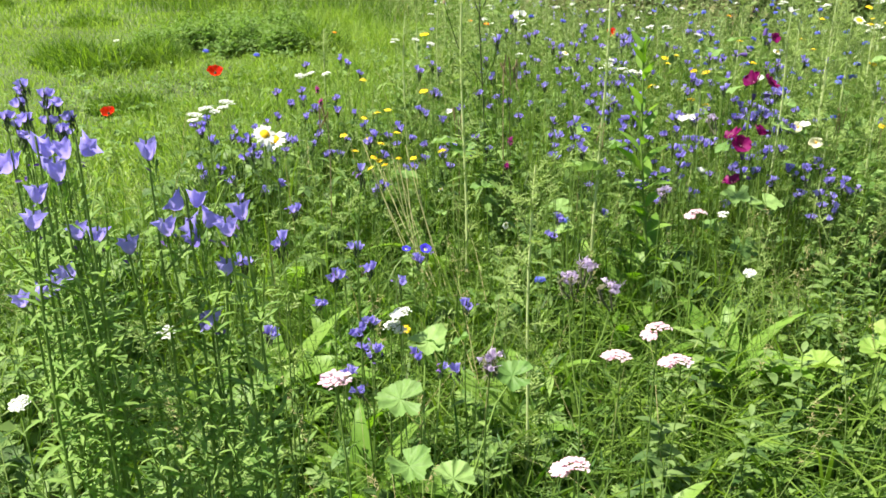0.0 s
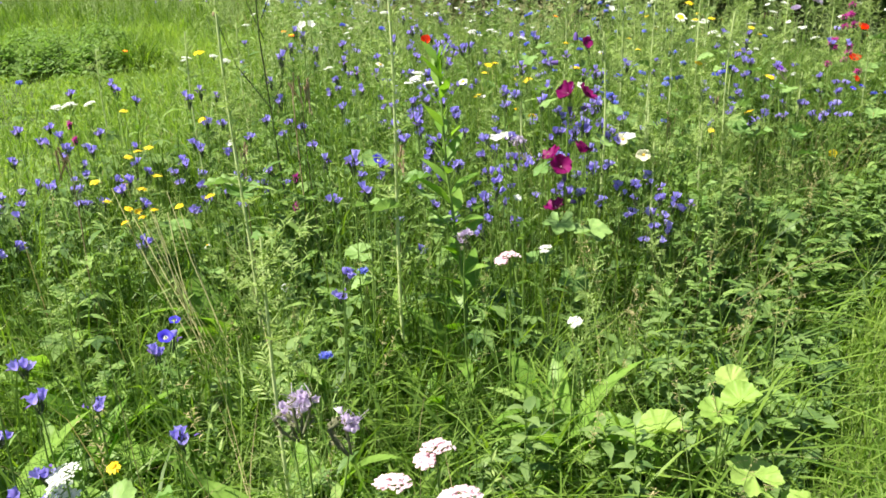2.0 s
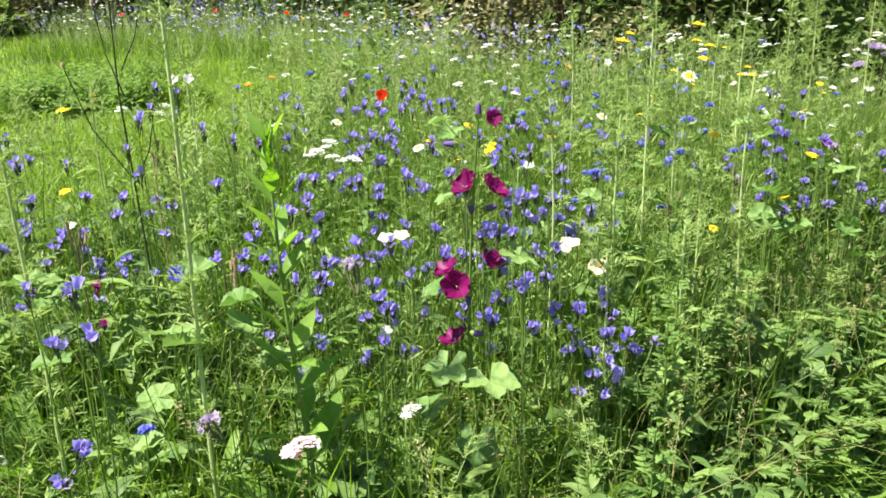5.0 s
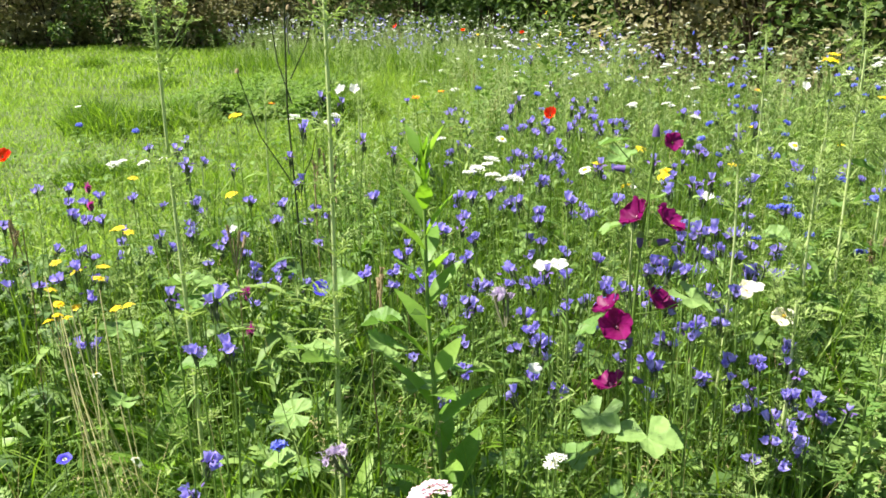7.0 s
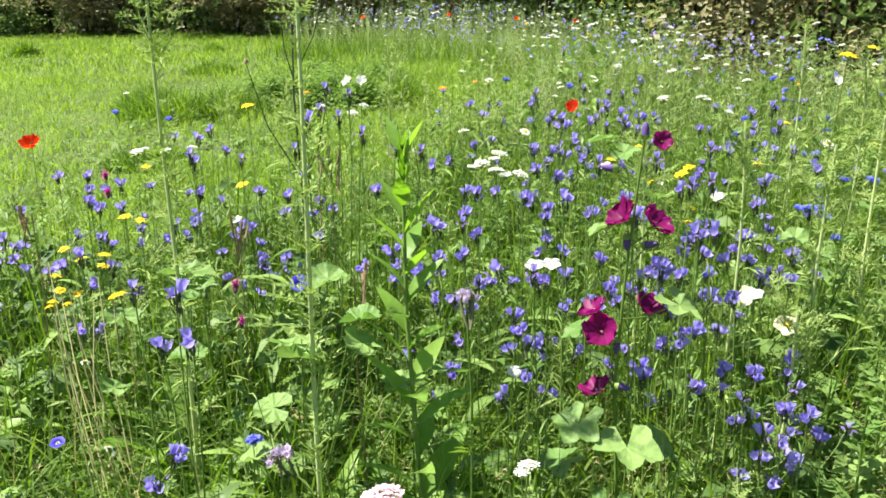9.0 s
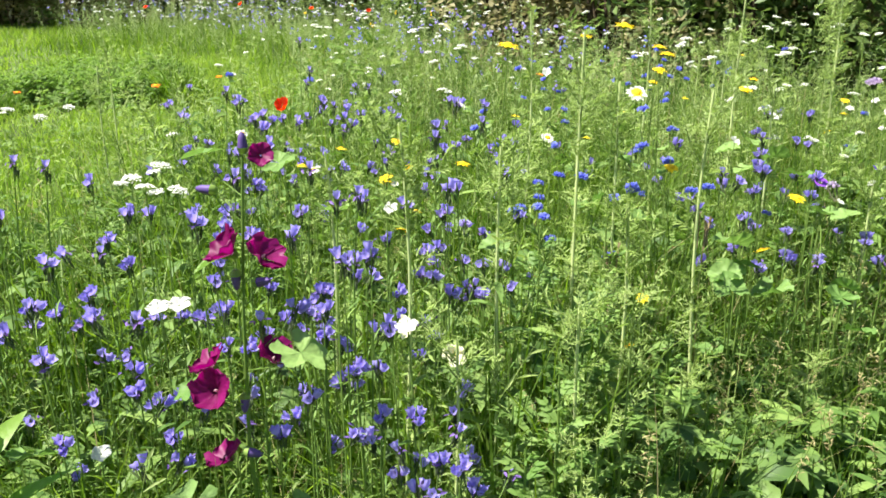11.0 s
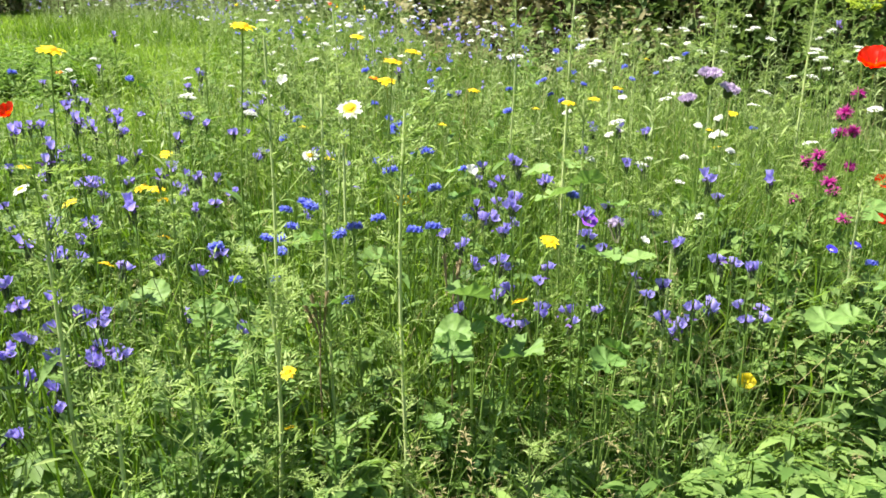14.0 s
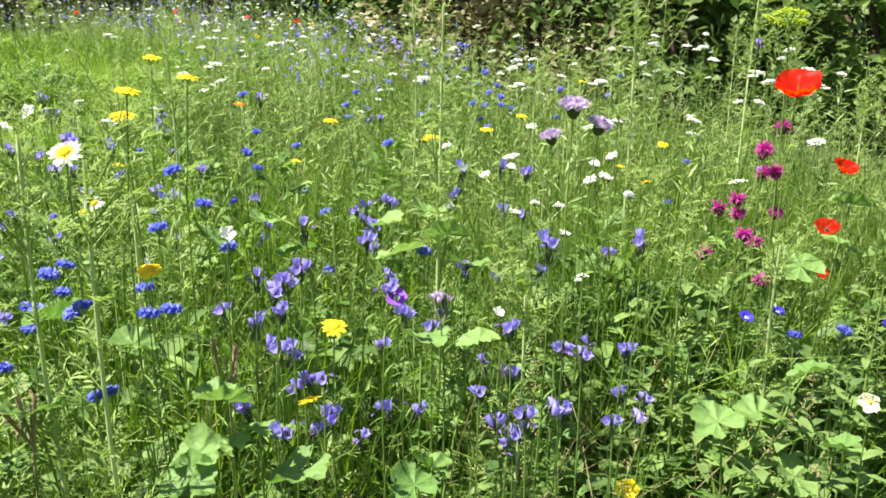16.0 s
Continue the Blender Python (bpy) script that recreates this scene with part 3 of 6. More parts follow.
def echium(r, h, n):
    base = empty("viper_bugloss", "slender green bugloss with blue-violet cup-shaped flowers", group="bugloss in the meadow")
    sp = bend(h, r.uniform(0.02, 0.15), 7, r)
    stems, heads = [tube(sp, 0.0026, 0.0013, 5)], [(sp[-1], (0, 0, 1))]
    for i in range(n):
        f, a, L = r.uniform(0.60, 0.93), r.uniform(0, 6.28), r.uniform(0.04, 0.13)
        p = on(sp, f)
        q = p + (math.cos(a) * L * 0.7, math.sin(a) * L * 0.7, L * 0.8)
        q[2] = min(q[2], h - 0.005)
        stems.append(tube([p, (p + q) / 2 + (math.cos(a) * 0.006, math.sin(a) * 0.006, -0.006), q], 0.0013, 0.0009, 4))
        heads.append((q, (math.cos(a) * 0.4, math.sin(a) * 0.4, 0.8)))
    part("stem", join(stems), [M_STEM], base)
    part("foliage", lance_leaves(sp, int(h * 22), r, 0.06, 0.11, 0.1, 0.96, (0.8, 1.4)), [M_BUGLEAF], base)
    for p, way in heads:
        part("flower_head", ECHIUM_HEADS[r.integers(0, len(ECHIUM_HEADS))], None, base, "blue-violet cup-shaped flowers", aim(p, way, r.uniform(0, 6)))
    return h, base


ECHIUMS = [echium(np.random.default_rng(200 + i), h, n) for i, (h, n) in enumerate(((0.5, 1), (0.58, 3), (0.66, 1), (0.72, 4), (0.76, 2), (0.82, 5), (0.86, 1), (0.90, 3), (0.95, 2), (1.02, 4)))]
BUGLOSS_NEAR = [(-0.11, 1.43, 1.06), (-0.37, 1.45, 0.99), (-0.33, 1.73, 0.89), (-0.25, 1.31, 0.945), (-0.16, 1.6, 0.84), (-0.05, 1.96, 0.675), (-0.16, 1.36, 0.86), (-0.12, 1.54, 0.81), (-0.06, 1.61, 0.755), (-0.114, 1.49, 0.70), (-0.01, 1.48, 0.625), (-0.36, 1.395, 0.875), (0.1, 1.5, 0.74)]
BUGLOSS_BUSHY = [(-0.43, 0.95, 1.215), (-0.455, 0.93, 1.19), (-0.33, 0.95, 1.215), (-0.29, 0.97, 1.13), (-0.215, 0.97, 1.12), (-0.23, 0.95, 1.10), (-0.29, 1.0, 1.085), (-0.32, 0.95, 1.10), (-0.38, 0.95, 1.07), (-0.43, 0.97, 1.08), (-0.465, 0.97, 1.085), (-0.48, 0.9, 1.125), (-0.51, 0.97, 1.145), (-0.48, 0.95, 1.025), (-0.54, 0.95, 0.985), (-0.51, 0.97, 1.0), (-0.24, 0.97, 1.03), (-0.27, 0.97, 0.94), (-0.53, 1.02, 1.2), (-0.53, 1.05, 1.17), (-0.56, 1.0, 1.18)]
BUGLOSS_RIM = [(-0.89, 1.6, 1.21), (-0.9, 1.6, 1.17), (-0.85, 1.63, 1.16), (-0.81, 1.6, 1.17), (-0.87, 1.57, 1.14), (-0.84, 1.6, 1.13), (-0.92, 1.6, 1.12), (-0.82, 1.62, 1.1), (-0.89, 1.58, 1.1), (-0.79, 1.6, 1.14), (-0.92, 1.65, 1.19), (-0.84, 1.6, 1.19), (-0.94, 1.6, 1.14), (-0.79, 1.55, 1.12)]
BUGLOSS_LEFT = [(0.25, 3.31, 1.23), (0.30, 3.13, 1.19), (0.39, 3.07, 1.16), (0.45, 3.46, 1.01), (0.23, 3.2, 1.255), (0.21, 3.2, 1.20), (0.17, 3.2, 1.17), (0.16, 3.2, 1.02), (0.1, 3.2, 0.96), (0.37, 3.2, 0.99), (0.13, 3.2, 1.09), (0.50, 3.2, 1.10), (0.43, 3.2, 1.11), (-0.07, 3.25, 1.045), (-0.08, 3.02, 1.095), (-0.50, 3.84, 0.97), (-0.79, 3.93, 1.0), (-0.545, 3.73, 1.025), (-0.55, 3.45, 0.905), (-0.075, 3.04, 0.99), (-0.08, 3.355, 0.93), (-0.14, 3.11, 0.91), (-0.74, 3.38, 0.895), (-0.48, 3.12, 0.905), (-0.775, 3.285, 0.955), (0.40, 2.27, 1.0), (0.335, 2.25, 1.01), (0.345, 2.29, 0.90), (0.43, 2.26, 0.925)]
BUGLOSS_BACK = [(-0.67, 3.3, 0.96), (-0.72, 3.07, 0.89), (-0.65, 2.9, 0.79), (-0.47, 2.89, 0.78), (-0.14, 3.12, 1.06), (-0.11, 3.06, 0.9), (0.02, 3.32, 0.88), (-0.6, 3.9, 1.03), (1.0, 3.89, 1.085), (0.815, 4.4, 1.12), (0.68, 3.83, 1.2), (0.75, 4.45, 1.17), (0.57, 5.07, 1.30), (1.02, 4.68, 1.05), (0.93, 5.0, 1.165), (0.62, 4.1, 1.14), (0.85, 4.05, 1.1), (0.7, 4.7, 1.2), (0.97, 4.75, 1.04), (1.03, 4.79, 1.01), (1.2, 4.6, 1.01), (1.715, 4.865, 1.195), (1.79, 6.4, 0.965), (0.83, 4.0, 1.09), (1.29, 3.94, 1.025), (1.39, 4.58, 1.08), (1.32, 4.54, 0.965)]
BUGLOSS_MIDDLE = [(0.68, 3.275, 0.985), (0.627, 3.28, 0.983), (0.745, 3.35, 0.963), (0.56, 3.4, 0.95), (0.62, 3.19, 0.946), (0.615, 2.97, 0.957), (0.80, 3.38, 0.90), (0.82, 3.31, 0.86), (0.90, 3.07, 0.894), (0.91, 2.98, 1.04), (0.95, 3.16, 0.97), (0.98, 3.02, 1.12), (1.22, 2.97, 1.1), (1.36, 3.43, 1.015), (1.435, 3.57, 1.08), (1.24, 2.96, 0.99), (1.17, 2.88, 0.916), (1.18, 2.72, 0.834), (1.115, 2.76, 0.734), (1.27, 2.855, 0.724), (1.33, 2.85, 0.726), (1.255, 2.91, 0.796), (1.41, 2.96, 0.725), (1.38, 3.4, 0.85), (1.51, 3.665, 0.89), (1.41, 3.72, 1.13), (1.18, 2.97, 1.09), (1.2, 3.0, 0.97), (1.2, 2.9, 1.0)]
BUGLOSS_CLUMP = [(1.43, 2.95, 0.59), (1.37, 2.69, 0.67), (1.34, 2.69, 0.635), (1.31, 2.69, 0.59), (1.30, 2.825, 0.635), (1.42, 2.72, 0.71), (1.44, 2.72, 0.67), (1.41, 2.72, 0.60), (1.38, 2.75, 0.70), (1.1, 3.1, 1.12), (1.06, 3.07, 0.99), (1.02, 3.3, 0.985), (1.0, 3.21, 0.76), (1.13, 3.07, 0.88), (1.13, 2.9, 0.905), (1.28, 2.9, 0.87)]
BUGLOSS_PATCH = [(1.2, 3.38, 0.903), (1.307, 3.26, 0.91), (1.186, 3.25, 0.902), (1.326, 3.24, 0.858), (1.36, 3.26, 0.812), (1.43, 3.275, 0.80), (1.49, 3.25, 0.838), (1.43, 3.30, 0.874), (1.33, 3.33, 0.90), (1.34, 3.34, 0.98), (1.244, 3.40, 0.977), (1.35, 3.315, 1.035), (1.22, 3.345, 1.114), (1.32, 3.40, 1.16), (1.318, 3.38, 1.14), (1.36, 3.42, 1.21), (1.475, 3.38, 1.065), (1.16, 3.35, 1.0)]
BUGLOSS_RIGHT = [(2.157, 3.787, 1.08), (2.22, 4.0, 1.005), (2.145, 3.715, 1.007), (2.13, 3.726, 0.95), (2.116, 3.753, 0.875), (2.213, 3.68, 0.857), (2.22, 3.69, 0.78), (2.305, 3.78, 0.98), (2.364, 3.9, 0.87), (2.51, 3.776, 0.92), (2.60, 3.78, 0.89), (2.63, 3.76, 0.89), (2.73, 3.96, 0.81), (2.78, 4.02, 0.69), (2.70, 3.86, 0.72), (2.61, 3.81, 0.75), (2.52, 3.72, 0.76), (2.46, 3.78, 0.80), (2.51, 3.9, 0.776), (2.40, 4.2, 0.9), (2.57, 3.81, 1.06), (2.726, 4.36, 0.9), (2.74, 3.93, 1.036), (2.345, 4.48, 1.0), (2.47, 4.43, 0.976), (2.52, 4.455, 0.964), (2.37, 4.45, 1.07), (2.455, 4.6, 1.05), (2.525, 4.49, 1.06), (2.32, 3.84, 0.915), (2.15, 3.78, 1.01), (2.54, 3.7, 0.81)]
SLIM = [echium(np.random.default_rng(450 + i), h, n) for i, (h, n) in enumerate(((0.45, 0), (0.55, 1), (0.62, 1), (0.70, 0), (0.78, 1), (0.84, 1), (0.9, 0), (1.0, 1), (1.1, 1)))]


def wide_head(r, k):
    """A curl of broad open cups over narrow green sepals."""
    gs = []
    for i in range(k):
        a, out = i * 2.2 + r.uniform(-0.5, 0.5), 0.55 * (k > 1)
        o = 0.011 * (k > 1)
        gs.append(aimed(funnel(r.uniform(0.019, 0.025), r.uniform(0.0105, 0.0135), 5, 0.8), (out * math.cos(a), out * math.sin(a), 0.8), (o * math.cos(a), o * math.sin(a), r.uniform(-0.032, -0.014) - 0.012 * (i > 1)), 1, r.uniform(0, 6)))
    for i in range(2):
        gs.append(aimed(painted(leaf(0.012, 0.005, 4, 0.1, 0.6), 1), (r.normal() * 0.5, r.normal() * 0.5, 0.7), (r.normal() * 0.01, r.normal() * 0.01, -0.034), 1, r.uniform(0, 6)))
    for i in range(18):
        gs.append(painted(turned(leaf(r.uniform(0.014, 0.026), 0.0042, 3, -0.2, 0.4), r.uniform(0.4, 1.3), 0, r.uniform(0, 6.28), (r.normal() * 0.005, r.normal() * 0.005, -0.040 + r.uniform(-0.03, 0.004))), 2))
    return join(gs)


WIDE_HEADS = [mesh_from("flower_head", wide_head(np.random.default_rng(130 + i), k), [M_ECHIUM, M_BUD, M_BUGLEAF]) for i, k in enumerate((2, 1, 4, 2, 3))]


M_HAIRYLEAF = leafy("hairy_light_leaves", (0.13, 0.24, 0.05), (0.29, 0.42, 0.11), 0.4, 0.6)


def bushy_bugloss(r, h, n, heads):
    base = empty("viper_bugloss", "leafy hairy bugloss with broad blue-violet cups", group="bugloss in the meadow")
    sp = bend(h, r.uniform(0.02, 0.1), 8, r)
    sp[:, :2] -= sp[-1, :2]
    stems, leaves = [tube(sp, 0.0042, 0.0016, 6)], [lance_leaves(sp, int(h * 26), r, 0.08, 0.2, 0.25, 0.93, (0.2, 1.2))]
    for i in range(n):
        f, a, L = r.uniform(0.35, 0.85), i * 2.4 + r.uniform(-0.5, 0.5), r.uniform(0.08, 0.2)
        p = on(sp, f)
        q = p + (math.cos(a) * L * 0.6, math.sin(a) * L * 0.6, L * 0.75)
        q[2] = min(q[2], h - 0.06)
        twig = [p, (p + q) / 2 + (math.cos(a) * 0.012, math.sin(a) * 0.012, -0.01), q]
        stems.append(tube(twig, 0.0018, 0.0010, 4))
        leaves.append(lance_leaves(np.array(twig), 8, r, 0.045, 0.24, 0.2, 1.0, (0.1, 1.1)))
    part("stem", join(stems), [M_STEM], base)
    part("foliage", join(leaves), [M_HAIRYLEAF], base)
    part("flower_head", heads[r.integers(0, len(heads))], None, base, "blue-violet cup-shaped flowers", aim(sp[-1], (0.15, -0.1, 1), r.uniform(0, 6)))
    return h, base


BUSHY = [bushy_bugloss(np.random.default_rng(480 + i), h, n, WIDE_HEADS[i % 5:i % 5 + 1]) for i, (h, n) in enumerate(((0.66, 4), (0.72, 5), (0.80, 4), (0.85, 6), (0.92, 4), (0.96, 5), (1.0, 5)))]
RIM = [bushy_bugloss(np.random.default_rng(490 + i), h, n, ECHIUM_HEADS) for i, (h, n) in enumerate(((0.8, 4), (0.84, 3), (0.88, 4), (0.9, 5), (0.92, 3), (0.95, 5), (0.98, 3), (1.02, 4), (1.05, 4)))]
for p in BUGLOSS_RIM:
    plant(RIM, *p)
for p in BUGLOSS_NEAR + BUGLOSS_LEFT + BUGLOSS_BACK + BUGLOSS_MIDDLE + BUGLOSS_CLUMP + BUGLOSS_PATCH + BUGLOSS_RIGHT:
    plant(SLIM, *p)
r_b = np.random.default_rng(12)
for p in BUGLOSS_BUSHY:
    plant(BUSHY, *p, r=r_b)
PATCHES = [  # centre, half axes, count, lowest and highest top
    (-0.35, 3.2, 0.55, 0.45, 9, 0.70, 0.92), (0.85, 3.05, 0.4, 0.4, 20, 0.62, 0.95), (0.85, 4.3, 0.5, 0.6, 16, 0.92, 1.14),
    (1.7, 4.4, 0.8, 0.7, 8, 0.82, 1.0), (0.4, 6.0, 1.0, 0.9, 6, 0.9, 1.1),
    (-0.85, 3.3, 0.35, 0.4, 7, 0.75, 0.93)]
for cx, cy, rx, ry, n, z0, z1 in PATCHES:
    for i in range(n):
        a, q = r_p.uniform(0, 6.28), math.sqrt(r_p.random())
        x, y = cx + rx * q * math.cos(a), cy + ry * q * math.sin(a)
        if inside(x, y) > 0.12:
            plant(ECHIUMS, x, y, r_p.uniform(z0, z1))


# cornflowers
def corn_head(r):
    gs = [painted(aimed(funnel(0.016, 0.007, 5, 0), (0, 0, 1), (0, 0, -0.016)), 1)]
    for ring, n, L, up in ((0, 9, 0.016, 0.35), (1, 8, 0.010, 0.9)):
        for i in range(n):
            a, e = i * 6.283 / n + r.uniform(-0.2, 0.2), up + r.uniform(-0.15, 0.25)
            gs.append(aimed(funnel(L * r.uniform(0.8, 1.15), 0.0052, 5, 1.0), (math.cos(a) * math.cos(e), math.sin(a) * math.cos(e), math.sin(e)), (0, 0, -0.002)))
    return join(gs)


CORN_HEADS = [mesh_from("flower_head", corn_head(np.random.default_rng(120 + i)), [M_CORN, M_STEM]) for i in range(3)]


def cornflower(r, h, n):
    base = empty("cornflower", "bright blue cornflower on a thin grey-green stem", group="cornflowers in the meadow")
    sp = bend(h, r.uniform(0.03, 0.12), 6, r)
    stems, heads = [tube(sp, 0.0018, 0.0011, 4)], [(sp[-1], (r.normal() * 0.3, r.normal() * 0.3, 1))]
    for i in range(n):
        p, a = on(sp, r.uniform(0.55, 0.8)), r.uniform(0, 6.28)
        q = p + (math.cos(a) * 0.06, math.sin(a) * 0.06, r.uniform(0.08, 0.16))
        stems.append(tube([p, (p + q) / 2 + (0, 0, -0.01), q], 0.0012, 0.001, 4))
        heads.append((q, (math.cos(a) * 0.4, math.sin(a) * 0.4, 1)))
    part("stem", join(stems), [M_STEM], base)
    part("foliage", lance_leaves(sp, 16, r, 0.09, 0.07, 0.05, 0.9, (0.6, 1.2)), [M_STEM], base)
    for p, way in heads:
        part("flower_head", CORN_HEADS[r.integers(0, 3)], None, base, "blue fringed flower head", aim(p, way))
    return h, base


CORNS = [cornflower(np.random.default_rng(220 + i), h, n) for i, (h, n) in enumerate(((0.6, 0), (0.72, 1), (0.8, 2), (0.9, 1), (1.0, 0)))]
SINGLES = [cornflower(np.random.default_rng(470 + i), h, 0) for i, h in enumerate((0.5, 0.62, 0.72, 0.82, 0.95))]
for p in [(-1.48, 4.44, 1.01), (-1.19, 4.45, 0.985), (0.38, 4.7, 1.17), (0.40, 2.46, 0.625), (1.587, 3.86, 0.825), (1.52, 3.955, 0.83), (1.575, 3.99, 0.853), (1.767, 3.72, 0.915), (1.63, 3.93, 0.934), (1.57, 3.96, 0.904), (1.467, 3.86, 0.746), (1.6, 3.75, 0.79), (1.777, 3.74, 0.75), (1.947, 3.634, 0.955), (1.986, 3.63, 0.965), (1.81, 3.68, 0.944), (1.684, 3.79, 0.959), (1.57, 3.91, 0.842), (1.766, 3.81, 0.726), (1.83, 3.85, 0.92), (1.94, 3.89, 1.075), (1.855, 3.875, 1.03), (1.86, 3.94, 1.125), (1.95, 3.97, 0.97), (3.15, 4.3, 0.72), (3.3, 4.4, 0.7), (2.9, 6.0, 1.2), (0.6, 5.1, 1.12), (2.1, 4.9, 1.05), (0.3, 2.1, 0.55), (1.5, 3.67, 0.89)]:
    plant(SINGLES, *p)
for i in range(14):
    x, y = r_p.uniform(1.2, 3.4), r_p.uniform(4.2, 6.5)
    if inside(x, y) > 0.3:
        plant(CORNS, x, y, float(lift(y)) + r_p.uniform(0.65, 0.9))


# daisies of several colours
def rays(n, L, W, r, droop=0.25, m=0):
    return join([turned(leaf(L * r.uniform(0.9, 1.08), W, 5, droop + r.uniform(-0.12, 0.12), 0.12, m, 0.62), 0.12 + r.uniform(-0.1, 0.1), 0, i * 6.283 / n + r.uniform(-0.08, 0.08)) for i in range(n)])


def daisy(name, label, r, h, R, n, ray_mat, disc, twigs=0, leaf_long=0.05, face=-0.3):
    base = empty(name, label, group="daisies in the meadow")
    sp = bend(h, r.uniform(0.03, 0.14), 6, r)
    stems, heads = [tube(sp, 0.0022, 0.0013, 4)], [(sp[-1], (r.normal() * 0.1, face + r.normal() * 0.1, 1))]
    for i in range(twigs):
        p, a = on(sp, r.uniform(0.5, 0.8)), r.uniform(0, 6.28)
        q = p + (math.cos(a) * r.uniform(0.04, 0.1), math.sin(a) * r.uniform(0.04, 0.1), r.uniform(0.08, 0.2))
        q[2] = min(q[2], h - 0.01)
        stems.append(tube([p, (p + q) / 2 + (0, 0, -0.01), q], 0.0013, 0.0011, 4))
        heads.append((q, (math.cos(a) * 0.4, math.sin(a) * 0.4, 1)))
    part("stem", join(stems), [M_STEM], base)
    part("foliage", join([turned(feather(leaf_long * r.uniform(0.7, 1.2), r, 5), r.uniform(0.2, 0.9), 0, r.uniform(0, 6.28), on(sp, r.uniform(0.1, 0.85))) for i in range(14)]), [M_PALE], base)
    pet = mesh_from("petals", rays(n, R, R * 7.2 / n, r), [ray_mat])
    mid = mesh_from("disc", join([dome(disc, disc * 0.5), painted(turned(dome(disc * 0.95, disc * 0.8), math.pi), 1)]), [M_YELDISC, M_STEM])
    for p, way in heads:
        f = part("flower", mid, None, base, "yellow flower disc", aim(p, way))
        part("petals", pet, None, f)
    return h, base


M_BICOLOUR = leafy("yellow_petals_with_white_tips", (0.85, 0.62, 0.03), (0.92, 0.74, 0.06), 0.35, 0.5, tip=((0.88, 0.88, 0.80), 0.45, 0.62))
BICOLOUR = [daisy("crown_daisy", "crown daisy with white-tipped yellow petals", np.random.default_rng(230), 0.95, 0.028, 15, M_BICOLOUR, 0.011, face=-0.8)]
YELLOWS = [daisy("corn_marigold", "yellow daisy-like corn marigold on a green stem", np.random.default_rng(231 + i), h, 0.0225, 14, M_YELLOW, 0.0105, k) for i, (h, k) in enumerate(((0.6, 0), (0.75, 1), (0.95, 0), (1.1, 1), (1.2, 0)))]
OXEYE = [daisy("oxeye_daisy", "white daisy with a yellow disc", np.random.default_rng(240 + i), h, 0.024, 17, M_WHITE, 0.010, 0, face=-0.5) for i, h in enumerate((0.5, 0.75, 0.9))]
ORANGES = [daisy("pot_marigold", "orange daisy-like marigold on a stem", np.random.default_rng(245), 0.9, 0.020, 16, M_ORANGE, 0.008, 0)]
M_MUSTARD = leafy("mustard_yellow_petals", (0.55, 0.42, 0.02), (0.78, 0.64, 0.05), 0.3, 0.6)
MINIS = [daisy("yellow_chamomile", "small flat yellow chamomile flowers on pale thin stems", np.random.default_rng(250 + i), h, 0.018, 13, M_MUSTARD, 0.008, 0, face=0.0) for i, h in enumerate((0.62, 0.72, 0.8))]
plant(BICOLOUR, 1.805, 3.69, 1.197, spin=10)
for p in [(1.48, 3.18, 1.335), (1.717, 3.327, 1.368), (1.714, 4.195, 1.324), (1.886, 3.75, 1.29), (1.90, 3.95, 1.30), (1.36, 3.7, 1.01), (1.09, 4.33, 0.97), (2.29, 4.45, 1.134), (2.755, 6.25, 1.16), (2.23, 3.69, 0.928), (1.78, 3.27, 0.796), (1.17, 4.0, 0.94), (1.15, 3.7, 0.97), (1.87, 3.76, 1.25), (2.0, 4.6, 1.15), (2.5, 5.1, 1.12), (3.0, 5.4, 1.0), (2.4, 4.9, 1.1), (-0.05, 1.6, 0.62)]:
    plant(YELLOWS, *p, spin=r_p.uniform(-50, 50), wide=0.65 if p[2] < 0.8 else 1.0)
for p in [(0.2, 2.3, 0.66), (-0.02, 2.5, 0.72)]:
    plant(OXEYE, *p, wide=0.45)
for p in [(-0.275, 1.34, 1.14), (-0.258, 1.345, 1.128), (0.9, 3.9, 0.95), (0.55, 4.3, 1.0), (1.6, 4.1, 1.02)]:
    plant(OXEYE, *p, spin=r_p.uniform(-50, 50))
for p in [(-0.14, 3.42, 1.17), (0.12, 4.6, 1.14), (1.6, 5.0, 1.15), (-0.9, 5.3, 1.05), (0.0, 5.6, 1.1)]:
    plant(ORANGES if p[0] != -0.14 else YELLOWS, *p, spin=r_p.uniform(-50, 50))
for p in [(-0.387, 3.23, 1.0), (-0.38, 3.17, 0.85), (-0.32, 2.85, 0.825), (-0.27, 2.87, 0.805), (-0.02, 2.63, 0.83), (-0.36, 2.8, 0.79), (-0.3, 3.0, 0.9), (-0.2, 2.8, 0.86), (-0.42, 2.9, 0.83), (-0.25, 2.95, 0.92)]:
    plant(MINIS, *p)
for p in [(0.95, 3.6, 1.02), (1.02, 3.75, 1.04), (1.9, 4.6, 1.04), (2.2, 5.0, 1.05), (1.7, 3.9, 1.05), (1.5, 4.4, 1.05), (2.8, 4.9, 1.0)]:
    plant(MINIS, *p, spin=r_p.uniform(-50, 50))


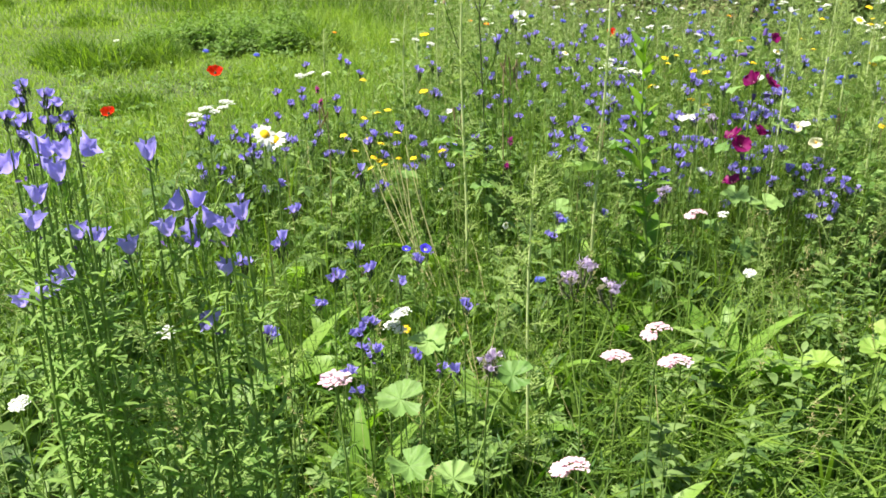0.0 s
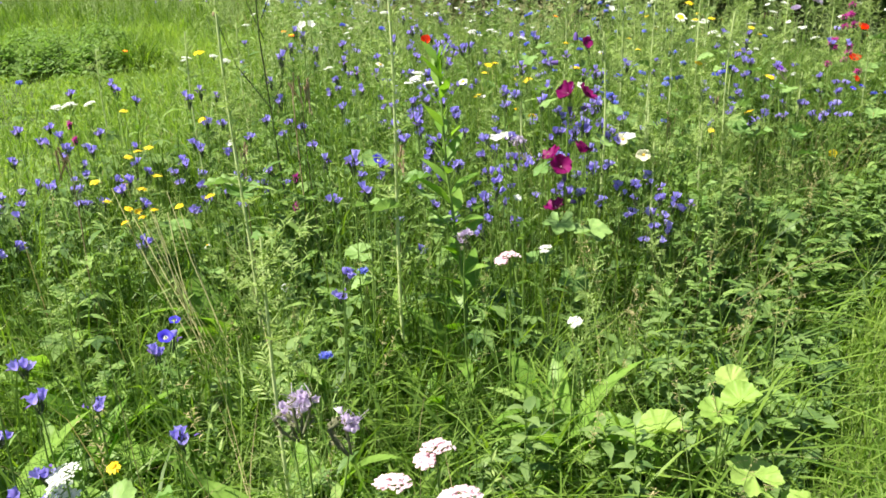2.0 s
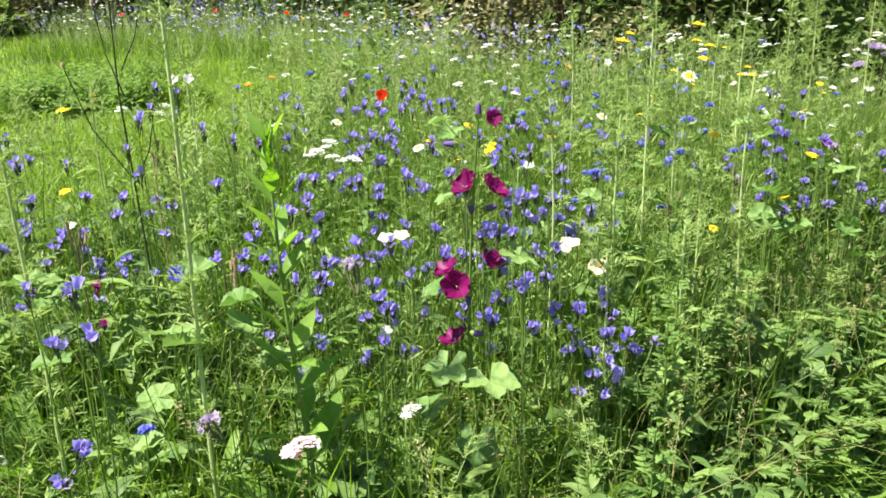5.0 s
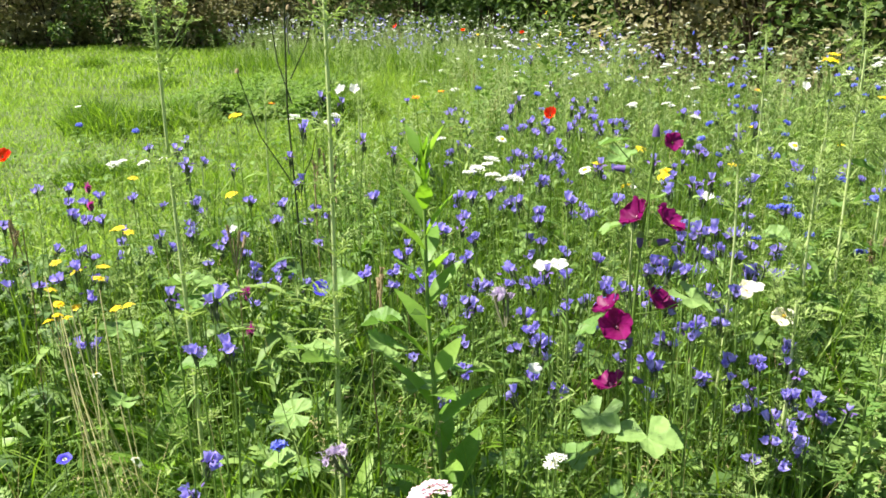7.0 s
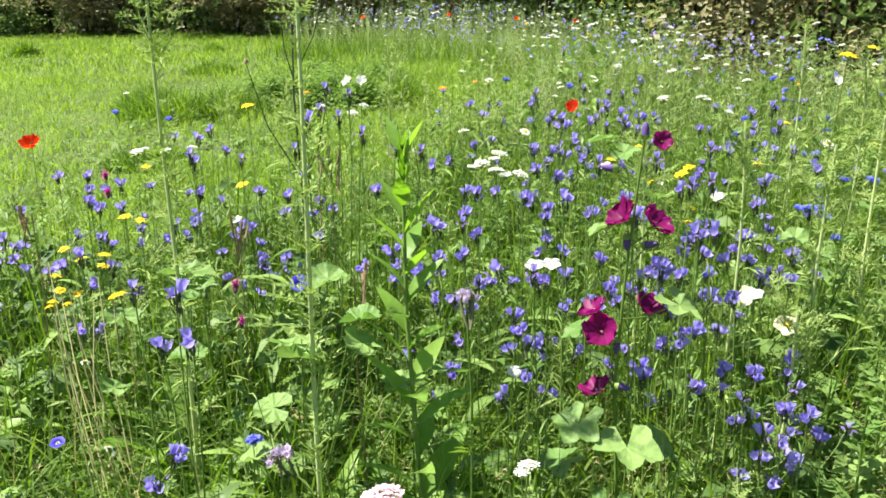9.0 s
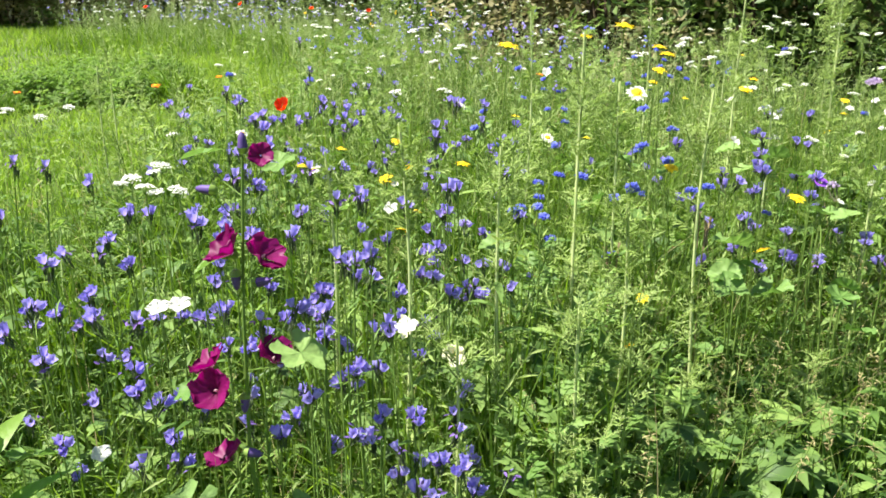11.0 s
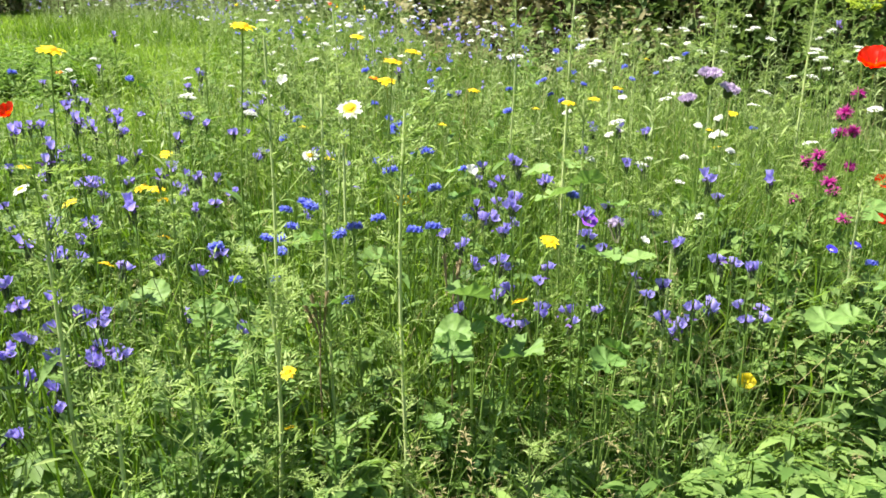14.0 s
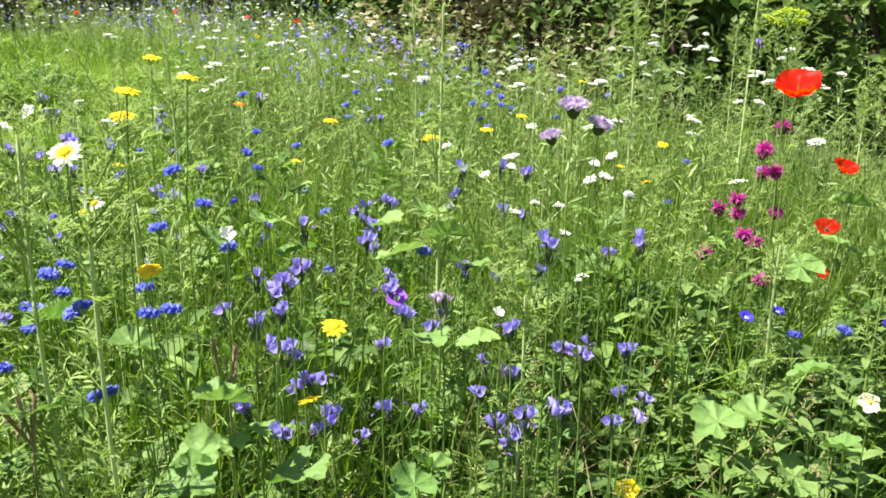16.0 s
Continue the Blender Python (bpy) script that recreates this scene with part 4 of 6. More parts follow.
# poppies
def poppy_petals(r, R, count=4):
    gs = []
    for i in range(count):
        n = 9
        th = np.linspace(-1.0, 1.0, n)
        P = np.zeros((5, n, 3))
        for k, f in enumerate((0.06, 0.35, 0.65, 0.88, 1.0)):
            rad = R * f * (1 + (k > 2) * 0.05 * r.normal(size=n)) * np.cos(th * 0.35)
            P[k, :, 0], P[k, :, 1] = rad * np.sin(th * 0.95), rad * np.cos(th * 0.95)
            P[k, :, 2] = R * (0.8 * f ** 1.3 + (k > 1) * 0.08 * r.normal(size=n)) * (1.0 if i % 2 else 0.8)
        gs.append(turned(grid(P), 0, 0, i * (1.571 if count == 4 else 1.05) + r.uniform(-0.15, 0.15)))
    return join(gs)


def poppy(r, h, R, count=4, way=(0.0, -0.55, 0.9)):
    base = empty("poppy", "scarlet poppy with crumpled petals on a thin hairy stem", group="poppies in the meadow")
    sp = bend(h, 0.1, 7, r)
    part("stem", tube(sp, 0.0018, 0.0013, 4), [M_STEM], base)
    part("foliage", join([turned(feather(0.09 * r.uniform(0.7, 1.2), r, 6), r.uniform(0.2, 0.9), 0, r.uniform(0, 6.28), on(sp, r.uniform(0.05, 0.5))) for i in range(10)]), [M_HERB], base)
    f = part("petals", poppy_petals(r, R, count), [M_RED], base, "crumpled scarlet petals", aim(sp[-1] - (0, 0, R * 0.5), (way[0] + r.normal() * 0.15, way[1], way[2])))
    part("seed_capsule", join([dome(0.007, 0.012), painted(turned(dome(0.012, 0.006, 8), 0), 0)]), [M_DARKSTEM], f)
    return h, base


POPPIES = [poppy(np.random.default_rng(260 + i), h, 0.036) for i, h in enumerate((0.7, 0.85, 1.0))]
for p in [(-1.13, 3.555, 1.005), (-1.75, 3.72, 0.79), (3.43, 4.9, 1.02), (3.41, 4.9, 0.84)]:
    plant(POPPIES, *p, spin=r_p.uniform(-50, 50))
plant(POPPIES, 0.76, 4.1, 1.125, spin=10, wide=0.6)
BIG_POPPY = [poppy(np.random.default_rng(266), 1.05, 0.05, 6, (-0.15, -0.42, 0.85))]
plant(BIG_POPPY, 3.14, 4.46, 1.275, spin=-12)
plant(POPPIES, 3.37, 4.8, 0.73, spin=20, wide=0.6)


# yarrow and carrot umbels
def umbel(r, R, n, dot, arch=0.12, rays_n=9):
    gs, stalks = [], []
    for i in range(n):
        a, q = i * 2.39996, R * math.sqrt((i + 0.5) / n)
        x, y = q * math.cos(a) + r.normal() * dot * 0.4, q * math.sin(a) + r.normal() * dot * 0.4
        z = -arch * R * (q / R) ** 2 + r.normal() * dot * 0.5
        k = 5
        th = np.linspace(0, 2 * np.pi, k, endpoint=False) + r.uniform(0, 1)
        rim = np.stack([x + dot * np.cos(th), y + dot * np.sin(th), z + r.normal(size=k) * dot * 0.3], 1)
        V = np.concatenate([[(x, y, z + dot * 0.5)], rim])
        gs.append(G(V, [(0, j + 1, (j + 1) % k + 1) for j in range(k)]))
    for i in range(rays_n):
        a, q = i * 2.4, R * math.sqrt((i + 0.5) / rays_n) * 0.9
        stalks.append(painted(tube([(0, 0, -R * 0.9), (q * 0.55 * math.cos(a), q * 0.55 * math.sin(a), -R * 0.45), (q * math.cos(a), q * math.sin(a), -0.002)], 0.0012, 0.0007, 3), 1))
    return join(gs + stalks)


def yarrow(r, h, R, mat, label, heads_n=1, dots=90, dot=0.17):
    base = empty("yarrow", label, group="yarrow in the meadow")
    sp = bend(h - R * 0.6, 0.08, 6, r)
    part("stem", tube(sp, 0.0024, 0.0017, 4), [M_STEM], base)
    part("foliage", join([turned(feather(0.08 * r.uniform(0.7, 1.2), r, 10, 0.22), r.uniform(0.2, 1.0), 0, r.uniform(0, 6.28), on(sp, r.uniform(0.1, 0.9))) for i in range(11)]), [M_HERB], base)
    for i in range(heads_n):
        off = (0, 0, R * 0.6) if i == 0 else (r.uniform(-1.3, 1.3) * R, r.uniform(-1.3, 1.3) * R, R * r.uniform(0.0, 0.5))
        part("flower_head", umbel(r, R * (1 if i == 0 else 0.7), dots, R * dot, 0.25), [mat, M_STEM], base, "", aim(sp[-1] + off, (r.normal() * 0.15, r.normal() * 0.15, 1)))
    return h, base


PINKYAR = [yarrow(np.random.default_rng(270 + i), h, 0.023, M_PINKWHITE, "yarrow with flat pinkish-white flower heads", 2) for i, h in enumerate((0.65, 0.8))]
WHITEYAR = [yarrow(np.random.default_rng(275 + i), h, 0.019, M_WHITE, "yarrow with flat white flower heads", 2, 70, 0.14) for i, h in enumerate((0.5, 0.62, 0.75))]
CARROT = [yarrow(np.random.default_rng(280 + i), h, 0.027, M_WHITE, "wild carrot with a lacy white umbel", 1 + i, 64, 0.13) for i, h in enumerate((0.8, 1.0))]
for p in [(-0.075, 0.91, 0.865), (0.503, 1.414, 0.725), (0.30, 1.05, 0.635), (0.44, 1.464, 0.632), (0.538, 1.34, 0.687), (0.778, 2.22, 0.735)]:
    plant(PINKYAR, *p)
for p in [(0.937, 2.495, 0.648), (-0.055, 1.396, 0.728), (-0.032, 1.377, 0.766), (0.93, 2.15, 0.566), (-0.5, 1.3, 0.75), (-0.7, 1.1, 0.7)]:
    plant(WHITEYAR, *p)
for p in [(-0.69, 2.18, 1.056), (-0.65, 2.25, 1.064), (-0.74, 2.22, 1.03), (-0.87, 4.16, 0.91), (-0.70, 3.62, 0.985), (-0.76, 3.66, 0.97), (-0.63, 3.65, 0.98), (0.64, 3.29, 1.05), (0.747, 3.29, 1.025), (0.69, 3.25, 1.04), (0.66, 3.4, 1.06), (-0.18, 4.3, 1.06), (-0.39, 4.44, 1.07), (-2.83, 6.2, 0.94), (0.39, 6.12, 1.04), (-0.3, 4.7, 1.05), (0.3, 4.3, 1.0), (0.1, 5.5, 1.12), (1.2, 4.9, 1.1), (1.05, 4.6, 1.12), (1.3, 4.5, 1.08)]:
    plant(CARROT, *p, wide=0.85)
for p in [(2.35, 4.3, 1.0), (2.5, 4.35, 0.98), (2.42, 4.5, 1.04), (2.62, 4.4, 0.92), (2.55, 4.55, 0.96), (2.7, 4.6, 1.06), (2.78, 4.5, 1.0), (2.3, 4.7, 1.08), (2.48, 4.75, 1.02), (2.66, 4.25, 0.86), (2.73, 4.475, 1.1), (2.66, 4.2, 1.09), (2.7, 4.3, 1.08), (2.6, 4.25, 1.02)]:
    plant(WHITEYAR, *p, wide=0.7)
for i in range(46):
    x, y = r_p.uniform(2.4, 4.6), r_p.uniform(4.8, 7.6)
    if inside(x, y) > 0.3:
        plant(CARROT if i % 3 else WHITEYAR, x, y, float(lift(y)) + r_p.uniform(0.72, 1.0))
for i in range(16):
    x, y = r_p.uniform(-1.3, 2.6), r_p.uniform(5.5, 9)
    if inside(x, y) > 0.3:
        plant(CARROT, x, y, float(lift(y)) + r_p.uniform(0.75, 1.0))


M_LIME = leafy("lime_yellow_florets", (0.26, 0.36, 0.04), (0.44, 0.52, 0.08), 0.3, 0.6)
DILL = [yarrow(np.random.default_rng(288), 1.25, 0.04, M_LIME, "tall dill with lime-yellow flower umbels", 4, 70, 0.11)]
DILL[0][1].name = "dill"
plant(DILL, 3.13, 4.55, 1.44)
plant(SLIM, 3.09, 4.65, 1.37)


# phacelia
def phacelia_head(r):
    gs = []
    for i in range(11):
        way = (r.normal() * 0.6, r.normal() * 0.6, 1)
        gs.append(aimed(funnel(0.009 * r.uniform(0.7, 1.2), 0.0046, 5, 0.6), way, (r.normal() * 0.010, r.normal() * 0.010, r.uniform(-0.018, 0.002))))
    for i in range(20):
        a, e = r.uniform(0, 6.28), r.uniform(0.4, 1.2)
        gs.append(painted(aimed(tube([(0, 0, 0), (0, 0, 0.016)], 0.0004, 0.0003, 3), (math.cos(a) * math.cos(e), math.sin(a) * math.cos(e), math.sin(e)), (r.normal() * 0.009, r.normal() * 0.009, -0.004)), 0))
    for k in range(3):
        x0, y0 = r.normal() * 0.011, r.normal() * 0.011
        gs.append(painted(tube([(x0 * 0.3, y0 * 0.3, -0.052), (x0, y0, -0.03), (x0 * 1.3, y0 * 1.3, -0.008), (x0 * 0.6, y0 * 0.6, 0.0)], 0.0016, 0.0035, 5), 1))
        for i in range(22):
            f = r.uniform(0, 1)
            gs.append(painted(turned(leaf(0.011, 0.003, 3, 0.2, 0.3), r.uniform(0.2, 1.0), 0, r.uniform(0, 6.28), (x0 * 1.1, y0 * 1.1, -0.045 + 0.043 * f)), 2))
    return join(gs)


PHAC_HEADS = [mesh_from("flower_head", phacelia_head(np.random.default_rng(130 + i)), [M_LAV, M_HAIRY, M_HAIRY]) for i in range(3)]


def phacelia(r, h, n):
    base = empty("phacelia", "phacelia with bristly lavender flower heads", group="phacelia in the meadow")
    sp = bend(h, 0.06, 6, r)
    stems, heads = [tube(sp, 0.0022, 0.0015, 5)], [sp[-1]]
    for i in range(n):
        p, a = on(sp, r.uniform(0.6, 0.8)), i * 2.1 + r.uniform(0, 1)
        q = np.array([p[0] + math.cos(a) * 0.055, p[1] + math.sin(a) * 0.055, h - r.uniform(0.01, 0.07)])
        stems.append(tube([p, (p + q) / 2 + (math.cos(a) * 0.015, math.sin(a) * 0.015, -0.01), q - (0, 0, 0.05), q], 0.0018, 0.0014, 4))
        heads.append(q)
    part("stem", join(stems), [M_STEM], base)
    part("foliage", join([turned(feather(0.10 * r.uniform(0.7, 1.2), r, 6, 0.42), r.uniform(0.1, 0.9), 0, r.uniform(0, 6.28), on(sp, r.uniform(0.1, 0.8))) for i in range(10)]), [M_HERB], base)
    for i, q in enumerate(heads):
        part("flower_head", PHAC_HEADS[i % 3], None, base, "", aim(q, (r.normal() * 0.15, r.normal() * 0.15, 1), r.uniform(0, 6)))
    return h, base


def flat_head(r):
    gs = [painted(turned(dome(0.019, 0.030, 9), math.pi), 1)]
    for i in range(46):
        a, q = i * 2.4, 0.027 * math.sqrt((i + 0.5) / 46)
        gs.append(aimed(funnel(0.011 * r.uniform(0.7, 1.2), 0.0058, 5, 0.9), (math.cos(a) * q * 26 + r.normal() * 0.3, math.sin(a) * q * 26 + r.normal() * 0.3, 1), (q * math.cos(a), q * math.sin(a), 0.004 - 7 * q * q + r.normal() * 0.003)))
    for i in range(40):
        a, e = r.uniform(0, 6.28), r.uniform(0.3, 1.4)
        q = r.uniform(0, 0.026)
        gs.append(aimed(tube([(0, 0, 0), (0, 0, 0.018)], 0.0004, 0.0003, 3), (math.cos(a) * math.cos(e), math.sin(a) * math.cos(e), math.sin(e)), (q * math.cos(a), q * math.sin(a), 0)))
    for i in range(26):
        gs.append(painted(turned(leaf(0.016, 0.004, 3, -0.2, 0.3), r.uniform(0.1, 1.0), 0, r.uniform(0, 6.28), (0, 0, -0.02 + r.uniform(-0.01, 0.012))), 1))
    return join(gs)


FLATS = [mesh_from("flower_head", flat_head(np.random.default_rng(135 + i)), [M_LAV, M_DARKSTEM]) for i in range(2)]


def scabious(r, h):
    base = empty("scabious", "pale lavender flat flower heads on thin stems", group="scabious in the meadow")
    sp = bend(h, 0.05, 6, r)
    part("stem", tube(sp, 0.002, 0.0014, 4), [M_STEM], base)
    part("foliage", lance_leaves(sp, 16, r, 0.08, 0.12), [M_HERB], base)
    for k, (dx, dz) in enumerate(((0, 0), (0.055, -0.035), (-0.04, -0.06))):
        q = sp[-1] + (dx, 0.02 * k, dz)
        f = part("flower_head", FLATS[k % 2], None, base, "", aim(q, (dx * 6, -0.2, 1), k) @ Matrix.Scale(0.85 - 0.1 * k, 4))
        if k:
            part("branch", tube([on(sp, 0.7), (on(sp, 0.7) + q) / 2 + (dx * 0.2, 0, 0), q], 0.0014, 0.001, 4), [M_STEM], base)
    return h, base


SCABIOUS = [scabious(np.random.default_rng(300), 1.0)]
plant(SCABIOUS, 2.612, 4.1, 1.248, spin=0)
PHACS = [phacelia(np.random.default_rng(290 + i), h, n) for i, (h, n) in enumerate(((0.72, 3), (0.85, 2), (1.0, 2), (0.8, 0)))]
plant([PHACS[3]], 0.843, 2.413, 0.985)
for p in [(0.652, 2.13, 0.825), (0.326, 1.225, 0.93), (0.154, 1.08, 0.815), (2.38, 3.86, 0.93)]:
    plant(PHACS, *p)


# mallow with crimson flowers
def notched(R, r, m=0, cup=0.42):
    """Five notched petals, open and a little cupped, up along z."""
    gs = []
    for i in range(5):
        n = 7
        th = np.linspace(-0.8, 0.8, n)
        P = np.zeros((5, n, 3))
        for k, f in enumerate((0.08, 0.35, 0.65, 0.9, 1.0)):
            rad = R * f * (1 - (k == 4) * 0.2 * np.exp(-(th / 0.2) ** 2) + (k > 2) * 0.05 * r.normal(size=n))
            P[k, :, 0], P[k, :, 1], P[k, :, 2] = rad * np.sin(th * (0.75 + 0.35 * f)), rad * np.cos(th * (0.75 + 0.35 * f)), R * (cup * f ** 1.2 - (k == 4) * 0.05 + 0.11 * np.cos(th * 9 + i) * f ** 2 + (i % 2) * 0.07 + 0.12 * th * f)
        gs.append(turned(grid(P, m), 0, 0, i * 1.2566))
    return join(gs)


M_VEINED = leafy("crimson_veined_petals", (0.15, 0.004, 0.07), (0.31, 0.013, 0.16), 0.35, 0.45, scale=160, tip=((0.09, 0.002, 0.035), 0.4, 0.0))
MALLOW_FLOWER = [mesh_from("flower", join([notched(0.034, np.random.default_rng(140 + i), 0, (0.8, 0.6)[i]), painted(dome(0.0028, 0.012, 6), 1), painted(turned(dome(0.009, 0.012, 6), math.pi, 0, 0, (0, 0, 0.002)), 2)]), [M_VEINED, M_PINKWHITE, M_STEM]) for i in range(2)]
BUD_MESH = mesh_from("bud", join([dome(0.008, 0.024, 7), painted(turned(dome(0.0095, 0.011, 7), math.pi), 1)]), [M_BUD, M_STEM])


def mallow(x, y, top, flowers, buds, leaves):
    """A tall mallow: flowers and buds as (dx, dy, z, way), leaves as (dx, dy, z, radius)."""
    g = float(lift(y))
    base = empty("crimson_mallow", "tall mallow with dark crimson flowers and lobed leaves")
    base.location = (x, y, g - 0.01)
    sp = np.array([(0.02, 0.0, 0), (0.01, 0, 0.3), (-0.01, 0.0, 0.6), (0.0, 0, 0.85), (0.02, 0.0, top - g)])
    r = np.random.default_rng(55)
    zs = sp[:, 2]
    at = lambda z: np.array([np.interp(z, zs, sp[:, 0]), np.interp(z, zs, sp[:, 1]), z])
    part("stem", tube(sp, 0.005, 0.0022, 6), [M_STEM], base)
    for k, (dx, dy, z, way) in enumerate(flowers + buds):
        p, q = at(z - g - 0.05), np.array((dx, dy, z - g))
        f = part("flower" if k < len(flowers) else "bud", MALLOW_FLOWER[k % 2] if k < len(flowers) else BUD_MESH, None, base, "dark crimson veined flower" if k < len(flowers) else "dark purple bud", aim(q, way, k * 0.4))
        part("stalk", tube([p, (p + q) / 2 + (0, 0, -0.008), q], 0.0013, 0.0011, 4), [M_STEM], base)
    for dx, dy, z, R in leaves:
        p, q = at(max(0.05, z - g - 0.06)), np.array((dx, dy, z - g))
        blade = turned(round_leaf(R, 5, 0.2, 0.16, 50, 0, r), math.radians(r.uniform(-38, -4)), math.radians(r.uniform(-15, 15)), math.atan2(-dx, dy), q)
        part("leaf", join([blade, painted(tube([p, (p + q) / 2 + (0, 0, -0.01), q], 0.0015, 0.0012, 4), 1)]), [M_BIGLEAF, M_STEM], base)


mallow(1.07, 2.755, 1.22,
       [(-0.002, -0.02, 1.055, (-0.7, -0.35, 0.75)), (0.044, -0.025, 1.05, (0.7, -0.3, 0.75)), (-0.035, -0.05, 0.838, (-0.1, -0.85, 0.55)), (-0.05, -0.02, 0.865, (-0.6, -0.1, 0.9)), (0.04, 0.0, 0.868, (0.5, -0.1, 0.95)), (-0.04, -0.02, 0.695, (-0.4, -0.15, 0.9))],
       [(0.0, -0.02, 1.02, (0, 0, -1)), (0.035, -0.02, 1.01, (0.7, -0.2, 0.2)), (-0.035, 0.0, 1.15, (-1, 0, 0.1)), (-0.01, 0.0, 0.80, (0, -0.3, -1)), (0.0, -0.03, 0.72, (1, 0, -0.2)), (0.02, 0, 1.215, (0, 0, 1))],
       [(0.1, -0.05, 0.91, 0.042), (0.03, -0.16, 0.665, 0.058), (-0.06, -0.14, 0.69, 0.045), (-0.08, -0.02, 0.835, 0.035), (-0.05, 0.02, 1.03, 0.03), (-0.06, 0.04, 1.2, 0.03), (0.08, -0.02, 0.6, 0.04), (-0.1, -0.05, 0.55, 0.045), (0.0, -0.1, 0.48, 0.05)])
plume = part("flower", mesh_from("flower", notched(0.019, np.random.default_rng(3)), [M_VEINED]), None, bpy.data.objects["crimson_mallow"], "half-open magenta flower", aim((0.05, -0.01, 1.10), (0.2, -0.6, 0.3)))


# magenta flowers beside the big poppy
def tuft_head(r, R):
    gs = [painted(turned(dome(R * 0.45, R * 0.8, 7), math.pi), 1)]
    for i in range(95):
        a, e = r.uniform(0, 6.28), r.uniform(-0.1, 1.45)
        gs.append(aimed(leaf(R * r.uniform(0.6, 1.0), R * 0.16, 3, 0.1, 0.3), (math.cos(a) * math.cos(e), math.sin(a) * math.cos(e), math.sin(e)), (0, 0, 0), 1, r.uniform(0, 6)))
    return join(gs)


def magenta(r, h, n):
    base = empty("magenta_cornflower", "magenta-pink fringed flowers on thin dark stems", group="magenta flowers by the poppy")
    sp = bend(h, 0.08, 6, r)
    stems, heads = [tube(sp, 0.0018, 0.0012, 4)], [sp[-1]]
    for i in range(n):
        p, a = on(sp, r.uniform(0.6, 0.8)), r.uniform(0, 6.28)
        q = np.array([p[0] + math.cos(a) * 0.05, p[1] + math.sin(a) * 0.05, h - r.uniform(0.03, 0.14)])
        stems.append(tube([p, (p + q) / 2, q], 0.0013, 0.001, 4))
        heads.append(q)
    part("stem", join(stems), [M_STEM], base)
    part("foliage", lance_leaves(sp, 18, r, 0.08, 0.1), [M_HERB], base)
    for q in heads:
        part("flower_head", tuft_head(r, 0.029), [M_PINK, M_DARKSTEM], base, "", aim(q, (r.normal() * 0.3, r.normal() * 0.3 - 0.2, 1)))
    return h, base


MAGENTAS = [magenta(np.random.default_rng(320 + i), h, n) for i, (h, n) in enumerate(((0.78, 1), (0.86, 2), (0.92, 1)))]
for p in [(3.09, 4.49, 1.12), (3.12, 4.58, 1.05), (3.06, 4.57, 0.98), (3.0, 4.5, 0.97), (3.16, 4.6, 1.16), (3.04, 4.4, 0.93)]:
    plant(MAGENTAS, *p)
for p in [(0.222, 2.717, 0.845), (-0.6, 3.3, 0.95)]:
    plant(MAGENTAS, *p, wide=0.5)


# tall leafy stem with lance-shaped leaves
def tall_herb(x, y, top):
    r = np.random.default_rng(61)
    g = float(lift(y))
    base = empty("tall_leafy_herb", "tall stout green stem with broad lance-shaped leaves", "plant")
    base.location = (x, y, g - 0.01)
    H = top - g
    sp = np.array([(0.05, -0.06, 0), (0.04, -0.04, 0.35 * H), (0.0, 0, 0.7 * H), (-0.01, 0.02, H)])
    part("stem", tube(sp, 0.0065, 0.003, 7), [M_STEM], base)
    for i in range(30):
        f = 0.2 + 0.8 * i / 29
        L = (0.215 - 0.13 * f) * r.uniform(0.85, 1.15)
        a = i * 137.5 + r.uniform(-20, 20)
        part("leaf", leaf(L, L * 0.33, 8, 0.35 if f < 0.8 else 0.15, 0.22), [M_LANCE], base, "", Matrix.Translation(on(sp, min(f, 0.99))) @ pose(0, 0, 0, 0, 0, a) @ pose(0, 0, 0, 34 + 30 * f + r.uniform(-12, 12), r.uniform(-25, 25), 0))
    part("leaf_tuft", join([turned(leaf(0.05 * r.uniform(0.7, 1.2), 0.013, 4, -0.2, 0.4), r.uniform(0.9, 1.4), 0, r.uniform(0, 6.28), on(sp, r.uniform(0.93, 1.0))) for i in range(22)]), [M_LANCE], base)
    return base


M_LANCE = leafy("lance_leaves", (0.13, 0.26, 0.035), (0.27, 0.42, 0.085), 0.45, 0.4, bump=0.4, scale=50, per_island=False)
tall_herb(0.668, 2.61, 1.19)


# tall feathery weeds
def feathery(r, h, sprays):
    base = empty("feathery_weed", "tall pale green weed with feathery divided leaves", "plant", "feathery weeds in the meadow")
    sp = bend(h, 0.05, 8, r)
    part("stem", tube(sp, 0.0046, 0.0014, 5), [M_PALE], base)
    gs = []
    for i in range(int(h * 26)):
        f = r.uniform(0.2, 0.98)
        gs.append(turned(feather((0.13 - 0.085 * f) * r.uniform(0.7, 1.2), r, 7, 0.42), r.uniform(0.3, 1.1), 0, i * 2.4, on(sp, f)))
    part("foliage", join(gs), [M_PALE], base)
    for i in range(sprays):
        f, a = r.uniform(0.72, 0.95), i * 2.4
        p, L = on(sp, f), r.uniform(0.08, 0.2) * (1.3 - f) * 2.2
        q = p + (math.cos(a) * L * 0.7, math.sin(a) * L * 0.7, L * 0.8)
        tw = [tube([p, (p + q) / 2 + (math.cos(a) * 0.015, math.sin(a) * 0.015, 0), q], 0.0012, 0.0006, 4)]
        for k in range(7):
            tw.append(turned(feather(0.035 * r.uniform(0.7, 1.2), r, 4), r.uniform(0.1, 0.9), 0, r.uniform(0, 6.28), p + (q - p) * r.uniform(0.25, 1)))
        part("spray", join(tw), [M_PALE], base)
    return h, base


M_PALESTEM = leafy("pale_stems", (0.48, 0.56, 0.22), (0.60, 0.68, 0.34), 0.15, 0.5)


